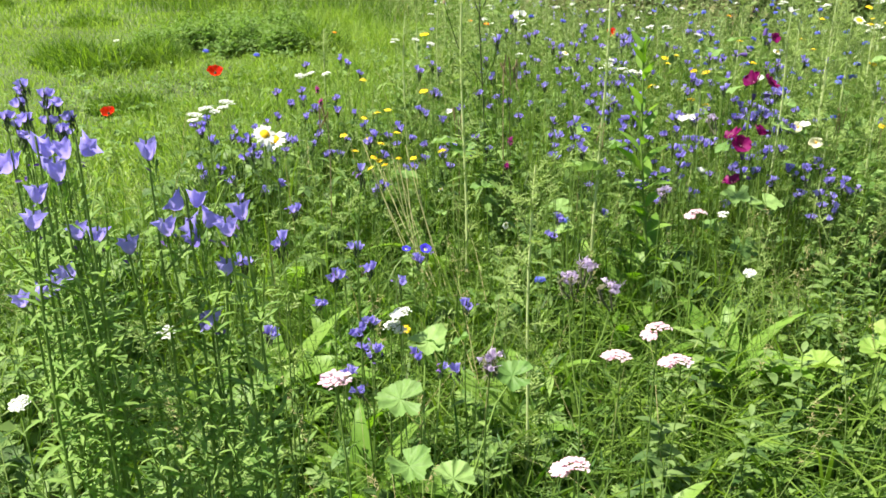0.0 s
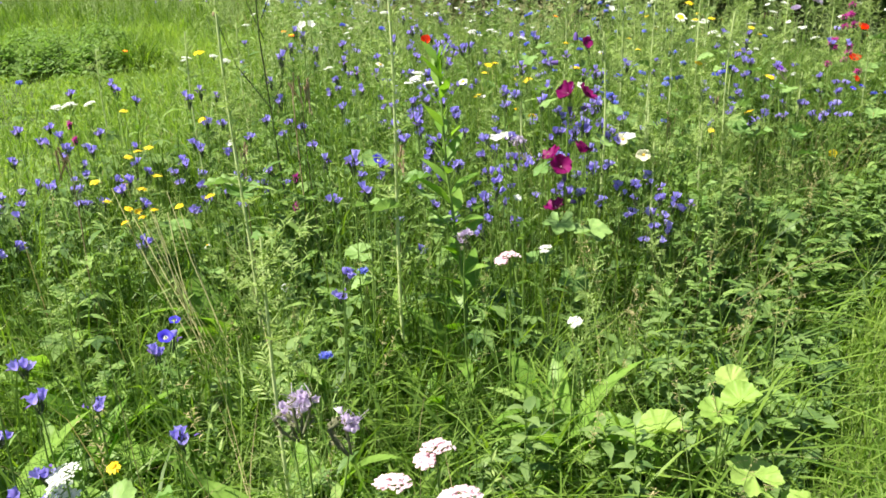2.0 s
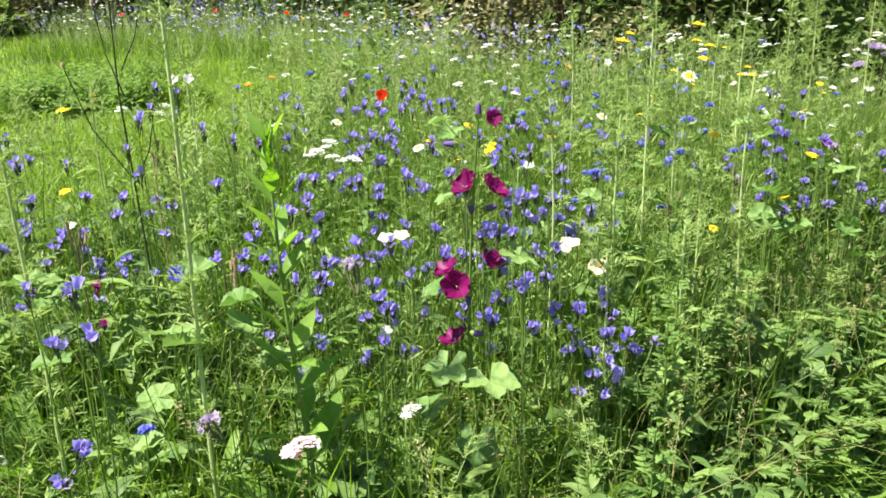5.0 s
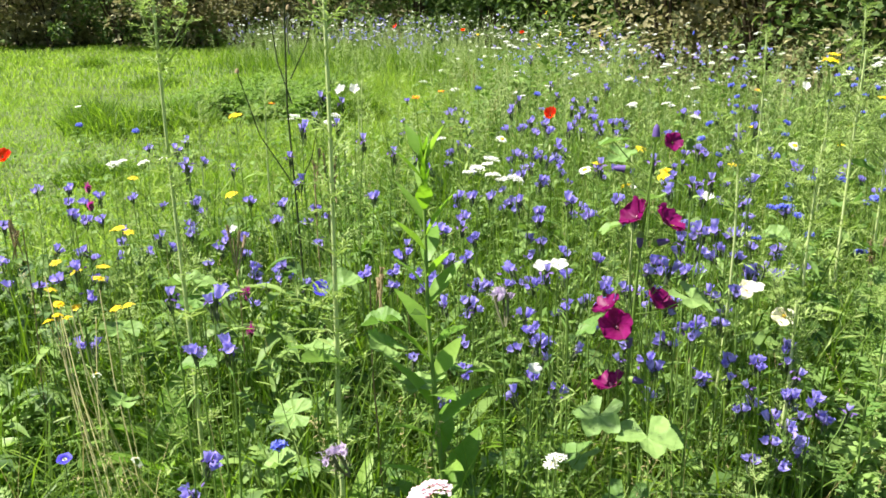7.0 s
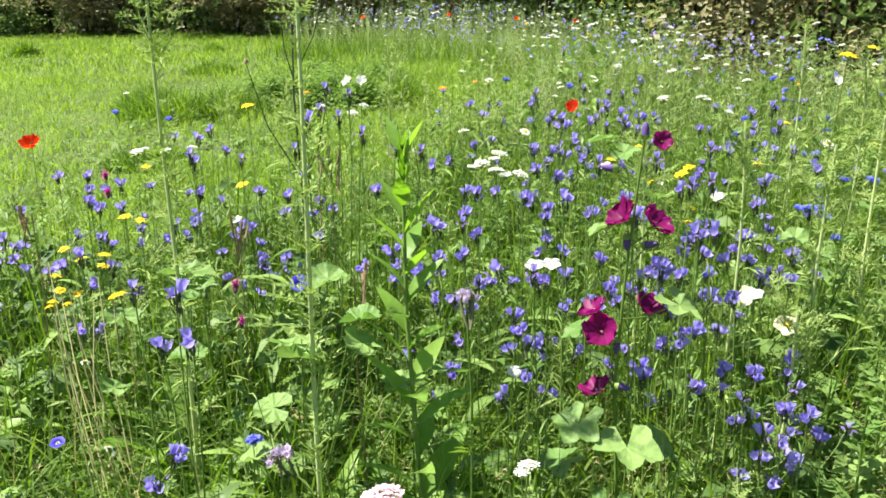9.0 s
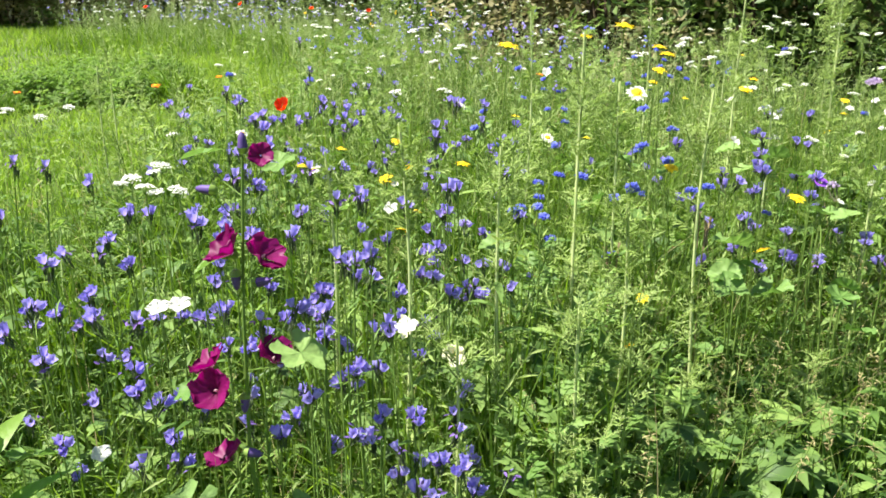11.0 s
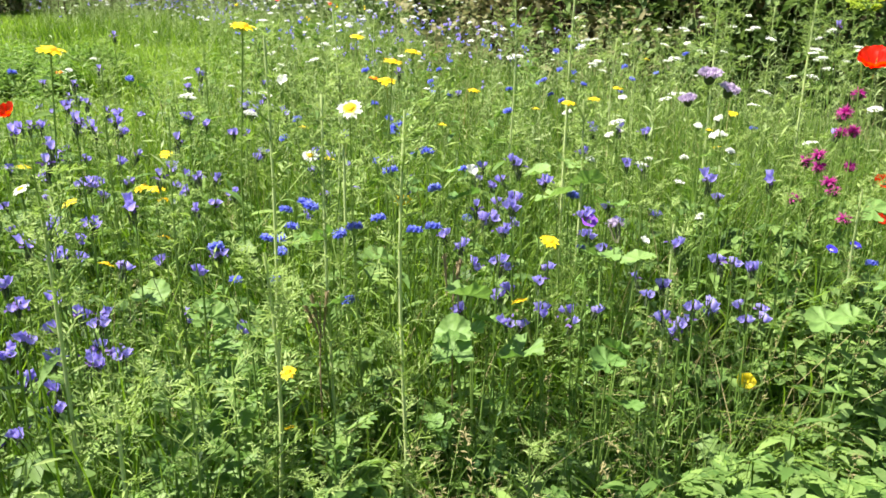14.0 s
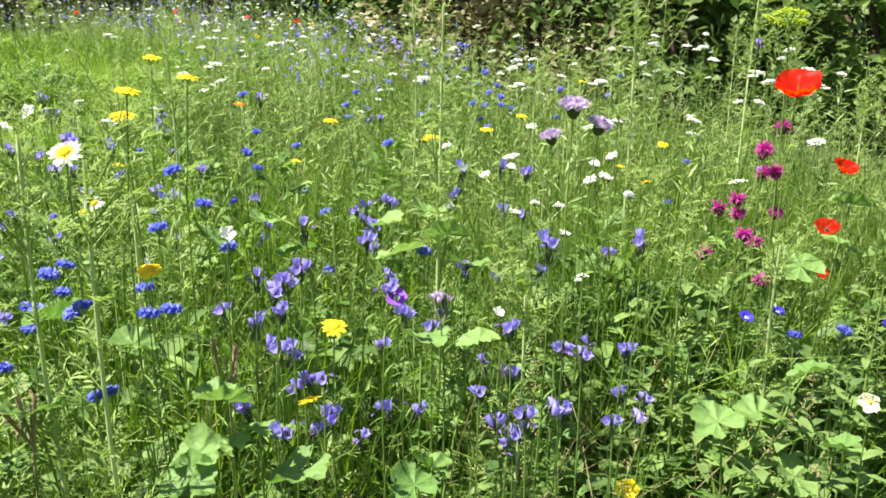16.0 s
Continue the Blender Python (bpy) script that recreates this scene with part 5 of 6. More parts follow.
def pale_weed(r, h):
    base = empty("pale_tall_weed", "tall pale yellow-green stem with finely cut leaves", "plant", "pale tall weeds in the meadow")
    sp = bend(h, 0.04, 9, r)
    part("stem", tube(sp, 0.0018 + 0.0030 * h, 0.0030, 6), [M_PALESTEM], base)
    gs = []
    for i in range(int(h * 52)):
        f = r.uniform(0.12, 0.99)
        gs.append(turned(feather((0.13 - 0.07 * f) * r.uniform(0.6, 1.2), r, 6, 0.45), r.uniform(0.1, 1.1), 0, i * 2.4, on(sp, f)))
    part("foliage", join(gs), [M_PALE], base)
    for i in range(6):
        f, a = r.uniform(0.75, 0.95), i * 2.4
        pp, L = on(sp, f), r.uniform(0.08, 0.15)
        q = pp + (math.cos(a) * L * 0.6, math.sin(a) * L * 0.6, L * 0.9)
        tw = [tube([pp, (pp + q) / 2 + (math.cos(a) * 0.012, math.sin(a) * 0.012, 0), q], 0.0016, 0.0008, 4)]
        for k in range(8):
            tw.append(turned(feather(0.04 * r.uniform(0.7, 1.2), r, 4), r.uniform(0.1, 0.9), 0, r.uniform(0, 6.28), pp + (q - pp) * r.uniform(0.25, 1)))
        part("spray", join(tw), [M_PALE], base)
    return h, base


PALEWEEDS = [pale_weed(np.random.default_rng(335 + i), h) for i, h in enumerate((0.75, 1.0, 1.25, 1.55))]
for p in [(0.515, 2.52, 1.64), (0.055, 2.73, 1.55), (1.28, 3.08, 1.2), (1.47, 3.12, 1.15), (1.62, 3.0, 0.88), (1.74, 3.3, 1.0), (1.95, 3.5, 1.22), (1.66, 3.6, 1.35), (2.3, 4.6, 1.45), (1.40, 2.88, 0.85), (2.85, 5.2, 1.6), (3.3, 5.5, 1.55), (1.55, 4.6, 1.4), (2.1, 5.4, 1.5)]:
    plant(PALEWEEDS, *p)
FEATHERY = [feathery(np.random.default_rng(330 + i), h, s) for i, (h, s) in enumerate(((0.62, 3), (0.8, 4), (1.0, 5), (1.25, 7), (1.55, 9)))]
plant(PALEWEEDS, 0.25, 1.6, 1.02)
for p in [(1.72, 3.02, 0.9), (1.1, 4.0, 1.25), (3.0, 5.6, 1.6), (2.8, 5.2, 1.55), (-0.3, 2.2, 0.75), (1.0, 2.3, 0.62), (1.62, 2.85, 0.66), (1.85, 3.15, 0.68), (2.2, 3.4, 0.62), (1.3, 2.5, 0.6), (-0.6, 1.45, 0.7), (-0.35, 1.1, 0.72), (-0.75, 1.35, 0.8), (1.5, 3.5, 1.2), (0.95, 5.0, 1.5), (3.4, 5.4, 1.5), (3.6, 6.0, 1.65), (0.2, 2.15, 0.6)]:
    plant(FEATHERY, *p)
for i in range(60):
    x, y = r_p.uniform(-1.2, 5.0), r_p.uniform(3.4, 8.5)
    if inside(x, y) > 0.3:
        plant(FEATHERY if i % 2 else PALEWEEDS, x, y, float(lift(y)) + r_p.uniform(0.7, 1.1))


# dark branching stem
def dark_stem(x, y, top):
    base = empty("dark_branching_stem", "dark thin branching stem with small seed heads", "plant")
    g = float(lift(y))
    base.location = (x, y, g - 0.01)
    H = top - g
    part("stem", tube([(0.05, -0.05, 0), (0.03, -0.02, 0.4 * H), (0.0, 0, 0.8 * H), (0.005, 0.01, H)], 0.0042, 0.002, 6), [M_DARKSTEM], base)
    for i, (f, dx, dz) in enumerate(((0.62, -0.16, 0.33), (0.62, 0.07, 0.2), (0.8, -0.07, 0.25), (0.85, 0.06, 0.2), (0.9, -0.03, 0.12))):
        p = np.array((0.015, 0, f * H))
        q = p + (dx, 0.02 * i, min(dz, H - f * H + 0.05))
        part("branch", tube([p, (p + q) / 2 + (dx * 0.15, 0, -0.01), q], 0.0022, 0.0013, 5), [M_DARKSTEM], base)
        part("seed_head", turned(dome(0.007, 0.013, 7), 0, 0, 0, q), [M_SEED], base)


dark_stem(0.10, 3.27, 1.50)


# straw-coloured kinked stalks with flat yellow heads
def kinked(x, y):
    r = np.random.default_rng(63)
    g = float(lift(y))
    base = empty("leaning_chamomile", "kinked straw-coloured stalks with flat yellow flower heads", "wildflower")
    base.location = (x, y, g - 0.01)
    for i in range(11):
        foot = np.array((r.uniform(0.08, 0.24), r.uniform(-0.16, 0.02), 0))
        tip = np.array((r.uniform(-0.18, 0.04), r.uniform(-0.02, 0.2), r.uniform(0.64, 0.76)))
        knee = foot * 0.55 + tip * 0.45 + (r.uniform(0.0, 0.04), 0, -0.03)
        part("stalk", tube([foot, (foot + knee) / 2 + (0.01, 0, 0), knee, (knee + tip) / 2 + (-0.012, 0, 0.02), tip], 0.0022, 0.0013, 4), [M_STRAW], base)
        if i % 2 == 0:
            part("flower_head", join([rays(12, 0.015, 0.009, r), painted(dome(0.008, 0.004, 8), 1)]), [M_YELLOW, M_YELDISC], base, "flat yellow flower head", aim(tip, (r.normal() * 0.3, r.normal() * 0.3, 1)))


M_STRAW = leafy("straw_stalks", (0.50, 0.46, 0.20), (0.68, 0.63, 0.33), 0.1, 0.6)
kinked(-0.15, 2.6)


# bindweed flowers and evening primrose
def single(name, label, r, h, g_flower, mats, way, leaves, leaf_mat):
    base = empty(name, label)
    sp = bend(h, 0.1, 6, r)
    part("stem", tube(sp, 0.0018, 0.0012, 4), [M_STEM], base)
    part("foliage", leaves(sp, r), [leaf_mat], base)
    part("flower", g_flower, mats, base, "", aim(sp[-1], way))
    return h, base


M_TRI = leafy("blue_petals_with_white_throat", (0.03, 0.025, 0.42), (0.07, 0.05, 0.55), 0.3, 0.5, tip=((0.86, 0.86, 0.80), 0.42, 0.30))
M_TRIV = leafy("violet_petals_with_white_throat", (0.22, 0.06, 0.55), (0.34, 0.12, 0.68), 0.35, 0.5, tip=((0.85, 0.84, 0.60), 0.42, 0.30))


def trumpet(R):
    th = np.linspace(0, 2 * np.pi, 21)
    P = np.zeros((6, 21, 3))
    for k, (f, z) in enumerate(((0.08, -0.9), (0.16, -0.5), (0.34, -0.2), (0.55, -0.06), (0.8, 0.02), (1.0, 0.03))):
        w = 1 + (k == 5) * 0.06 * np.cos(5 * th)
        P[k, :, 0], P[k, :, 1], P[k, :, 2] = R * f * w * np.cos(th), R * f * w * np.sin(th), R * z
    return grid(P)


def narrow(sp, r):
    return lance_leaves(sp, 16, r, 0.05, 0.28)


BIND = [single("dwarf_morning_glory", "deep blue bindweed flower with a white and yellow throat", np.random.default_rng(340), 0.5, join([trumpet(0.0165), painted(turned(dome(0.004, 0.004, 7), 0, 0, 0, (0, 0, -0.006)), 1)]), [M_TRI, M_CREAM], (0.15, -0.4, 0.9), narrow, M_HERB)]
BINDV = [single("dwarf_morning_glory", "violet bindweed flower with a white throat", np.random.default_rng(341), 0.8, trumpet(0.018), [M_TRIV], (0.1, -0.6, 0.8), narrow, M_HERB)]
for p in [(-0.145, 2.517, 0.50), (0.47, 2.55, 0.925), (3.134, 4.38, 0.75), (3.4, 4.4, 0.72), (-0.03, 1.98, 0.69), (3.05, 4.33, 0.75)]:
    plant(BIND, *p, spin=0)
for p in [(2.317, 3.775, 0.953)]:
    plant(BINDV, *p, spin=0)
CREAM = [single("evening_primrose", "cream-white open flower on a leafy green stem", np.random.default_rng(342), 0.7, join([notched(0.021, np.random.default_rng(5)), painted(dome(0.004, 0.008, 6), 1)]), [M_CREAM, M_YELDISC], (-0.8, -0.6, 0.2), narrow, M_HERB)]
for p in [(1.31, 2.925, 0.855), (3.16, 3.9, 0.75)]:
    plant(CREAM, *p, spin=0)
plant(CREAM, 1.395, 2.955, 0.79, spin=25, wide=1.25)
GOLD = [single("evening_primrose", "pale yellow open flower low in the grass", np.random.default_rng(344), 0.4, trumpet(0.024), [M_YELLOW], (-0.2, -0.8, 0.4), narrow, M_HERB)]
plant(GOLD, 2.756, 3.98, 0.49, spin=0)
WHITES = [single("white_campion", "white campion flower on a thin stem", np.random.default_rng(343), 0.75, notched(0.0145, np.random.default_rng(6)), [M_WHITE], (0.1, -0.5, 0.8), narrow, M_HERB)]
for p in [(0.865, 2.89, 0.892), (0.90, 2.9, 0.895), (1.315, 2.88, 0.872), (2.06, 3.694, 1.07), (1.585, 3.94, 1.226), (2.48, 4.04, 0.835)]:
    plant(WHITES, *p, spin=r_p.uniform(-40, 40), wide=1.4 if p[0] < 1.4 else 0.9)
for p in [(0.88, 2.62, 0.76), (-0.02, 3.127, 0.88), (0.25, 3.3, 1.25), (0.28, 3.33, 1.25), (1.07, 4.4, 0.8), (1.24, 3.21, 1.0)]:
    plant(WHITES, *p, spin=r_p.uniform(-40, 40))


# plants with broad rounded leaves
def broad(name_label, x, y, leaves, mat=None):
    g = float(lift(y))
    base = empty("broad_leaved_mallow", name_label, "plant", "broad-leaved plants in the meadow")
    base.location = (x, y, g - 0.01)
    r = np.random.default_rng(int(1000 * (x + 5) + 100 * y))
    part("crown_shoot", tube([(0, 0, 0), (0.004, 0, 0.05), (0, 0.003, 0.12)], 0.006, 0.003, 6), [M_STEM], base)
    for px, py, pz, R in leaves:
        q = np.array((px - x, py - y, pz - g))
        blade = turned(round_leaf(R * r.uniform(0.75, 1.0), r.integers(6, 10), r.uniform(0.15, 0.4), r.uniform(0.03, 0.09), 64, 0, r), math.radians(r.uniform(-10, 28)), math.radians(r.uniform(-22, 22)), r.uniform(0, 6.28))
        stalk = painted(tube([-q, q * (-0.65, -0.65, -0.45), q * (-0.2, -0.2, -0.07), q * 0], 0.0026, 0.0016, 4), 1)
        part("leaf", join([blade, stalk]), [mat or M_BIGLEAF, M_STEM], base, "", Matrix.Translation(q))


M_LIMELEAF = leafy("yellow_green_leaves", (0.19, 0.31, 0.055), (0.35, 0.46, 0.12), 0.3, 0.5, bump=0.8, scale=55, per_island=False)
ROUND = "mallow with broad rounded scalloped green leaves"
broad(ROUND, 0.42, 2.62, [(0.44, 2.57, 0.80, 0.055), (0.49, 2.51, 0.80, 0.045), (0.58, 2.585, 0.86, 0.05), (0.60, 2.56, 0.82, 0.045), (0.40, 2.55, 0.66, 0.05), (0.47, 2.68, 0.90, 0.05), (0.40, 2.45, 0.6, 0.045), (0.66, 2.62, 0.72, 0.05), (0.74, 2.66, 0.74, 0.045)])
broad(ROUND, 0.02, 2.75, [(0.0, 2.86, 0.82, 0.085), (0.05, 2.8, 0.80, 0.06), (-0.169, 2.8, 0.708, 0.06), (0.12, 2.66, 0.7, 0.05), (-0.04, 2.6, 0.62, 0.05)])
broad(ROUND, 2.08, 3.62, [(2.065, 3.63, 0.828, 0.05), (2.036, 3.573, 0.757, 0.045), (2.074, 3.625, 0.749, 0.035), (2.113, 3.66, 0.76, 0.045), (2.04, 3.53, 0.735, 0.045), (2.18, 3.64, 0.70, 0.055), (1.99, 3.57, 0.558, 0.03), (2.02, 3.55, 0.555, 0.03)])
broad(ROUND, 2.36, 3.7, [(2.391, 3.70, 0.69, 0.05), (2.366, 3.66, 0.675, 0.045), (2.4, 3.62, 0.6, 0.045), (2.35, 3.85, 0.86, 0.05), (2.45, 3.9, 0.84, 0.05)])
broad(ROUND, 2.3, 4.25, [(2.25, 4.2, 0.92, 0.06), (2.35, 4.28, 0.94, 0.06), (2.3, 4.35, 0.98, 0.06), (2.2, 4.3, 0.96, 0.05), (2.4, 4.2, 0.9, 0.05)])
broad(ROUND, 2.95, 3.95, [(2.9, 3.9, 0.7, 0.05), (3.0, 3.98, 0.68, 0.05), (3.05, 3.9, 0.6, 0.055), (2.92, 3.82, 0.56, 0.045), (3.1, 4.05, 0.75, 0.05), (3.15, 3.95, 0.64, 0.05)])
broad(ROUND, 3.25, 4.5, [(3.2, 4.45, 0.85, 0.06), (3.3, 4.5, 0.9, 0.06), (3.35, 4.6, 0.98, 0.06), (3.15, 4.55, 0.8, 0.05)])
broad(ROUND, 1.75, 3.7, [(1.75, 3.6, 0.8, 0.05), (1.85, 3.75, 0.86, 0.045), (1.7, 3.75, 0.9, 0.05)])
broad(ROUND, 1.5, 3.5, [(1.45, 3.45, 0.86, 0.05), (1.55, 3.5, 0.8, 0.05), (1.56, 3.55, 0.72, 0.045), (1.6, 3.45, 0.68, 0.045)])
broad(ROUND, 1.9, 4.2, [(1.85, 4.15, 0.95, 0.055), (1.95, 4.2, 0.98, 0.05), (2.0, 4.25, 0.9, 0.05)])
broad(ROUND, 1.1, 3.2, [(1.02, 3.15, 1.12, 0.045), (1.1, 3.25, 1.0, 0.04)])
broad("broad pale leaves of a young plant at the meadow's edge", 0.02, 1.12, [(0.02, 1.36, 0.71, 0.05), (0.06, 1.38, 0.70, 0.045), (-0.02, 1.265, 0.632, 0.06), (0.2, 1.264, 0.69, 0.045), (0.0, 1.15, 0.56, 0.05), (0.09, 1.12, 0.55, 0.045), (0.14, 1.0, 0.5, 0.05)])
broad("bright yellow-green broad leaves at the meadow's edge", 1.22, 1.92, [(1.2, 1.8, 0.51, 0.05), (1.26, 1.95, 0.47, 0.045), (1.16, 1.8, 0.49, 0.045), (1.06, 1.91, 0.39, 0.06), (1.23, 1.75, 0.35, 0.06), (1.32, 1.67, 0.33, 0.055), (1.28, 1.72, 0.3, 0.06)], M_LIMELEAF)


# upright leafy herbs along the edge
def leafy_herb(r, h, size=1.0):
    base = empty("leafy_herb", "upright green herb with pointed oval leaves", "plant", "leafy herbs at the meadow's edge")
    sp = bend(h, 0.1, 6, r)
    part("stem", tube(sp, 0.003, 0.0016, 5), [M_STEM], base)
    gs = []
    for i in range(26):
        f = 0.2 + 0.8 * i / 25
        L = (0.075 - 0.03 * f) * r.uniform(0.8, 1.2) * size
        gs.append(turned(leaf(L, L * 0.46, 5, 0.6, 0.25), r.uniform(0.2, 0.8) + (f > 0.9) * 0.3, 0, i * 2.4, on(sp, min(f, 1))))
    part("foliage", join(gs), [M_BRIGHT], base)
    return h, base


M_BRIGHT = leafy("bright_herb_leaves", (0.05, 0.11, 0.03), (0.23, 0.325, 0.105), 0.35, 0.45)
HERBS = [leafy_herb(np.random.default_rng(350 + i), h) for i, h in enumerate((0.32, 0.42, 0.52, 0.64))]
def rosette(r, R):
    base = empty("leaf_rosette", "broad arching lance-shaped leaves low in the grass", "plant", "leaf rosettes in the meadow")
    part("crown_shoot", tube([(0, 0, 0), (0.003, 0, 0.06), (0, 0.003, 0.14)], 0.006, 0.003, 5), [M_STEM], base)
    for i in range(8):
        L = R * r.uniform(0.7, 1.1)
        part("leaf", leaf(L, L * r.uniform(0.2, 0.32), 8, r.uniform(0.5, 0.9), 0.3), [M_LANCE], base, "", Matrix.Translation((0, 0, 0.05 + 0.012 * i)) @ pose(0, 0, 0, 0, 0, i * 137 + r.uniform(-20, 20)) @ pose(0, 0, 0, r.uniform(45, 75), r.uniform(-15, 15), 0))
    return 0.25, base


def cut_leaf(L, r):
    """A broad leaf cut into pointed lobes, along +y."""
    gs = [leaf(L, L * 0.3, 5, 0.35, 0.2)]
    for i in range(3):
        for s in (-1, 1):
            gs.append(turned(leaf(L * (0.5 - 0.1 * i) * r.uniform(0.8, 1.15), L * 0.19, 4, 0.35, 0.2), -0.1, 0, s * -r.uniform(0.55, 0.95), (0, L * (0.2 + 0.2 * i), -0.02 * L)))
    return join(gs)


def mugwort(r, h):
    base = empty("mugwort", "upright bright green herb with deeply cut leaves", "plant", "mugwort in the meadow")
    sp = bend(h, 0.07, 7, r)
    part("stem", tube(sp, 0.0042, 0.002, 5), [M_STEM], base)
    for i in range(int(16 + 16 * h)):
        f = 0.15 + 0.84 * i / (15 + 16 * h)
        L = (0.12 - 0.06 * f) * r.uniform(0.75, 1.15)
        part("leaf", cut_leaf(L, r), [M_CUT], base, "", Matrix.Translation(on(sp, min(f, 0.99))) @ pose(0, 0, 0, 0, 0, i * 137.5) @ pose(0, 0, 0, 12 + 45 * f * r.uniform(0.6, 1.2), r.uniform(-15, 15), 0))
    return h, base


M_CUT = leafy("mugwort_leaves", (0.11, 0.21, 0.045), (0.26, 0.37, 0.11), 0.35, 0.5, scale=8, per_island=False)
MUGWORTS = [mugwort(np.random.default_rng(395 + i), h) for i, h in enumerate((0.42, 0.55, 0.68))]
for p in [(1.52, 2.75, 0.72), (1.58, 2.9, 0.78), (1.5, 3.0, 0.66), (1.66, 2.95, 0.62), (1.62, 3.15, 0.84), (1.56, 3.45, 0.9), (1.72, 3.1, 0.6), (1.8, 3.05, 0.55), (1.85, 3.3, 0.7), (1.68, 3.35, 0.75), (1.6, 3.05, 0.7), (1.95, 3.3, 0.55), (2.05, 3.3, 0.5), (2.6, 4.1, 0.72), (2.35, 4.15, 0.8), (2.9, 4.2, 0.74), (1.65, 3.2, 0.82), (1.69, 3.25, 0.82), (1.70, 3.38, 0.85), (-0.1, 2.3, 0.56), (1.3, 2.5, 0.5), (1.45, 2.55, 0.55), (-0.35, 1.3, 0.6), (-0.15, 1.15, 0.55), (-0.45, 1.1, 0.62), (-0.25, 0.95, 0.6)]:
    plant(MUGWORTS, *p)
ROSETTES = [rosette(np.random.default_rng(390 + i), R) for i, R in enumerate((0.24, 0.3, 0.36))]
for i in range(34):
    x, y = r_p.uniform(-0.8, 1.4), r_p.uniform(1.2, 3.2)
    if inside(x, y) > 0.2:
        ob = plant([ROSETTES[i % 3]], x, y, float(lift(y)) + r_p.uniform(0.24, 0.36), wide=r_p.uniform(0.8, 1.15))
LUSH = [leafy_herb(np.random.default_rng(355 + i), h, 1.45) for i, h in enumerate((0.4, 0.52, 0.62))]
for i in range(15):
    x = r_p.uniform(2.75, 3.75)
    y = float(np.interp(x, EDGE[:, 0], EDGE[:, 1])) + r_p.uniform(0.15, 0.95)
    plant(LUSH, x, y, float(lift(y)) + r_p.uniform(0.3, 0.58))
for x, y in [(0.75, 1.9), (0.95, 1.95), (0.55, 1.5), (-0.2, 0.85), (0.1, 0.8), (1.3, 2.45), (0.35, 2.4), (0.2, 2.2)]:
    plant(LUSH, x, y, float(lift(y)) + r_p.uniform(0.3, 0.5))
for p in [(3.0, 4.1, 0.72), (3.1, 4.0, 0.66), (3.2, 4.1, 0.7), (3.3, 4.3, 0.82), (3.05, 3.85, 0.55), (2.9, 3.75, 0.5), (2.75, 3.6, 0.48), (3.2, 3.9, 0.5), (2.5, 3.95, 0.76), (2.6, 3.5, 0.46), (0.95, 1.75, 0.5), (1.2, 2.15, 0.42), (0.75, 1.5, 0.46), (1.35, 2.3, 0.45), (0.5, 1.25, 0.5), (1.6, 2.5, 0.45)]:
    plant(HERBS, *p)
for i in range(42):
    x = r_p.uniform(-0.9, 3.4)
    y = float(np.interp(x, EDGE[:, 0], EDGE[:, 1])) + abs(r_p.normal(0, 0.5)) + 0.12
    plant(HERBS, x, y, float(lift(y)) + r_p.uniform(0.22, 0.46))


# flowering grasses with loose panicles
def panicle(r, h):
    base = empty("flowering_grass", "thin straw-coloured grass stalk with a loose seed head", "grass", "flowering grasses")
    sp = bend(h, 0.3, 7, r)
    part("stalk", tube(sp, 0.0014, 0.0007, 4), [M_PALE], base)
    gs = []
    for i in range(30):
        f, a = r.uniform(0.74, 1.0), r.uniform(0, 6.28)
        gs.append(turned(leaf(0.014 * r.uniform(0.7, 1.3), 0.003, 3, 0.3, 0.2), r.uniform(0.1, 1.0), 0, a, on(sp, f)))
    part("seed_head", join(gs), [M_DRY], base)
    return h, base


PANICLES = [panicle(np.random.default_rng(360 + i), h) for i, h in enumerate((0.5, 0.65, 0.8))]
for i in range(140):
    x, y = r_p.uniform(-1.0, 3.8), r_p.uniform(1.0, 5.5)
    if inside(x, y) > 0.08:
        c = plant(PANICLES, x, y, float(lift(y)) + r_p.uniform(0.42, 0.75))
        c.rotation_euler = (r_p.normal(0, 0.18), r_p.normal(0, 0.18), r_p.uniform(0, 6.28))
for i in range(80):
    x = r_p.uniform(0.9, 3.3)
    y = float(np.interp(x, EDGE[:, 0], EDGE[:, 1])) + r_p.uniform(0.1, 0.9)
    c = plant(PANICLES, x, y, float(lift(y)) + r_p.uniform(0.32, 0.6))
    c.rotation_euler = (r_p.normal(0, 0.25), r_p.normal(0, 0.25), r_p.uniform(0, 6.28))


# dried seed heads
def dried(r, h):
    base = empty("dried_seed_head", "brown bristly dried seed heads on a stiff stalk", "plant", "dried seed heads")
    sp = bend(h, 0.05, 5, r)
    part("stalk", tube(sp, 0.0025, 0.0018, 4), [M_SEED], base)
    for k in range(3):
        gs = []
        for i in range(40):
            f = r.random()
            gs.append(turned(leaf(0.012, 0.003, 3, 0.2, 0.3), r.uniform(0.5, 1.3), 0, r.uniform(0, 6.28), (0, 0, f * 0.05)))
        gs.append(tube([(0, 0, -0.05), (0, 0, 0), (0, 0, 0.055)], 0.0015, 0.004, 5))
        part("seed_head", join(gs), [M_SEED], base, "", aim(sp[-1] + (r.normal() * 0.012, r.normal() * 0.012, -0.05 + 0.012 * k), (r.normal() * 0.25, r.normal() * 0.25, 1)))
    return h, base


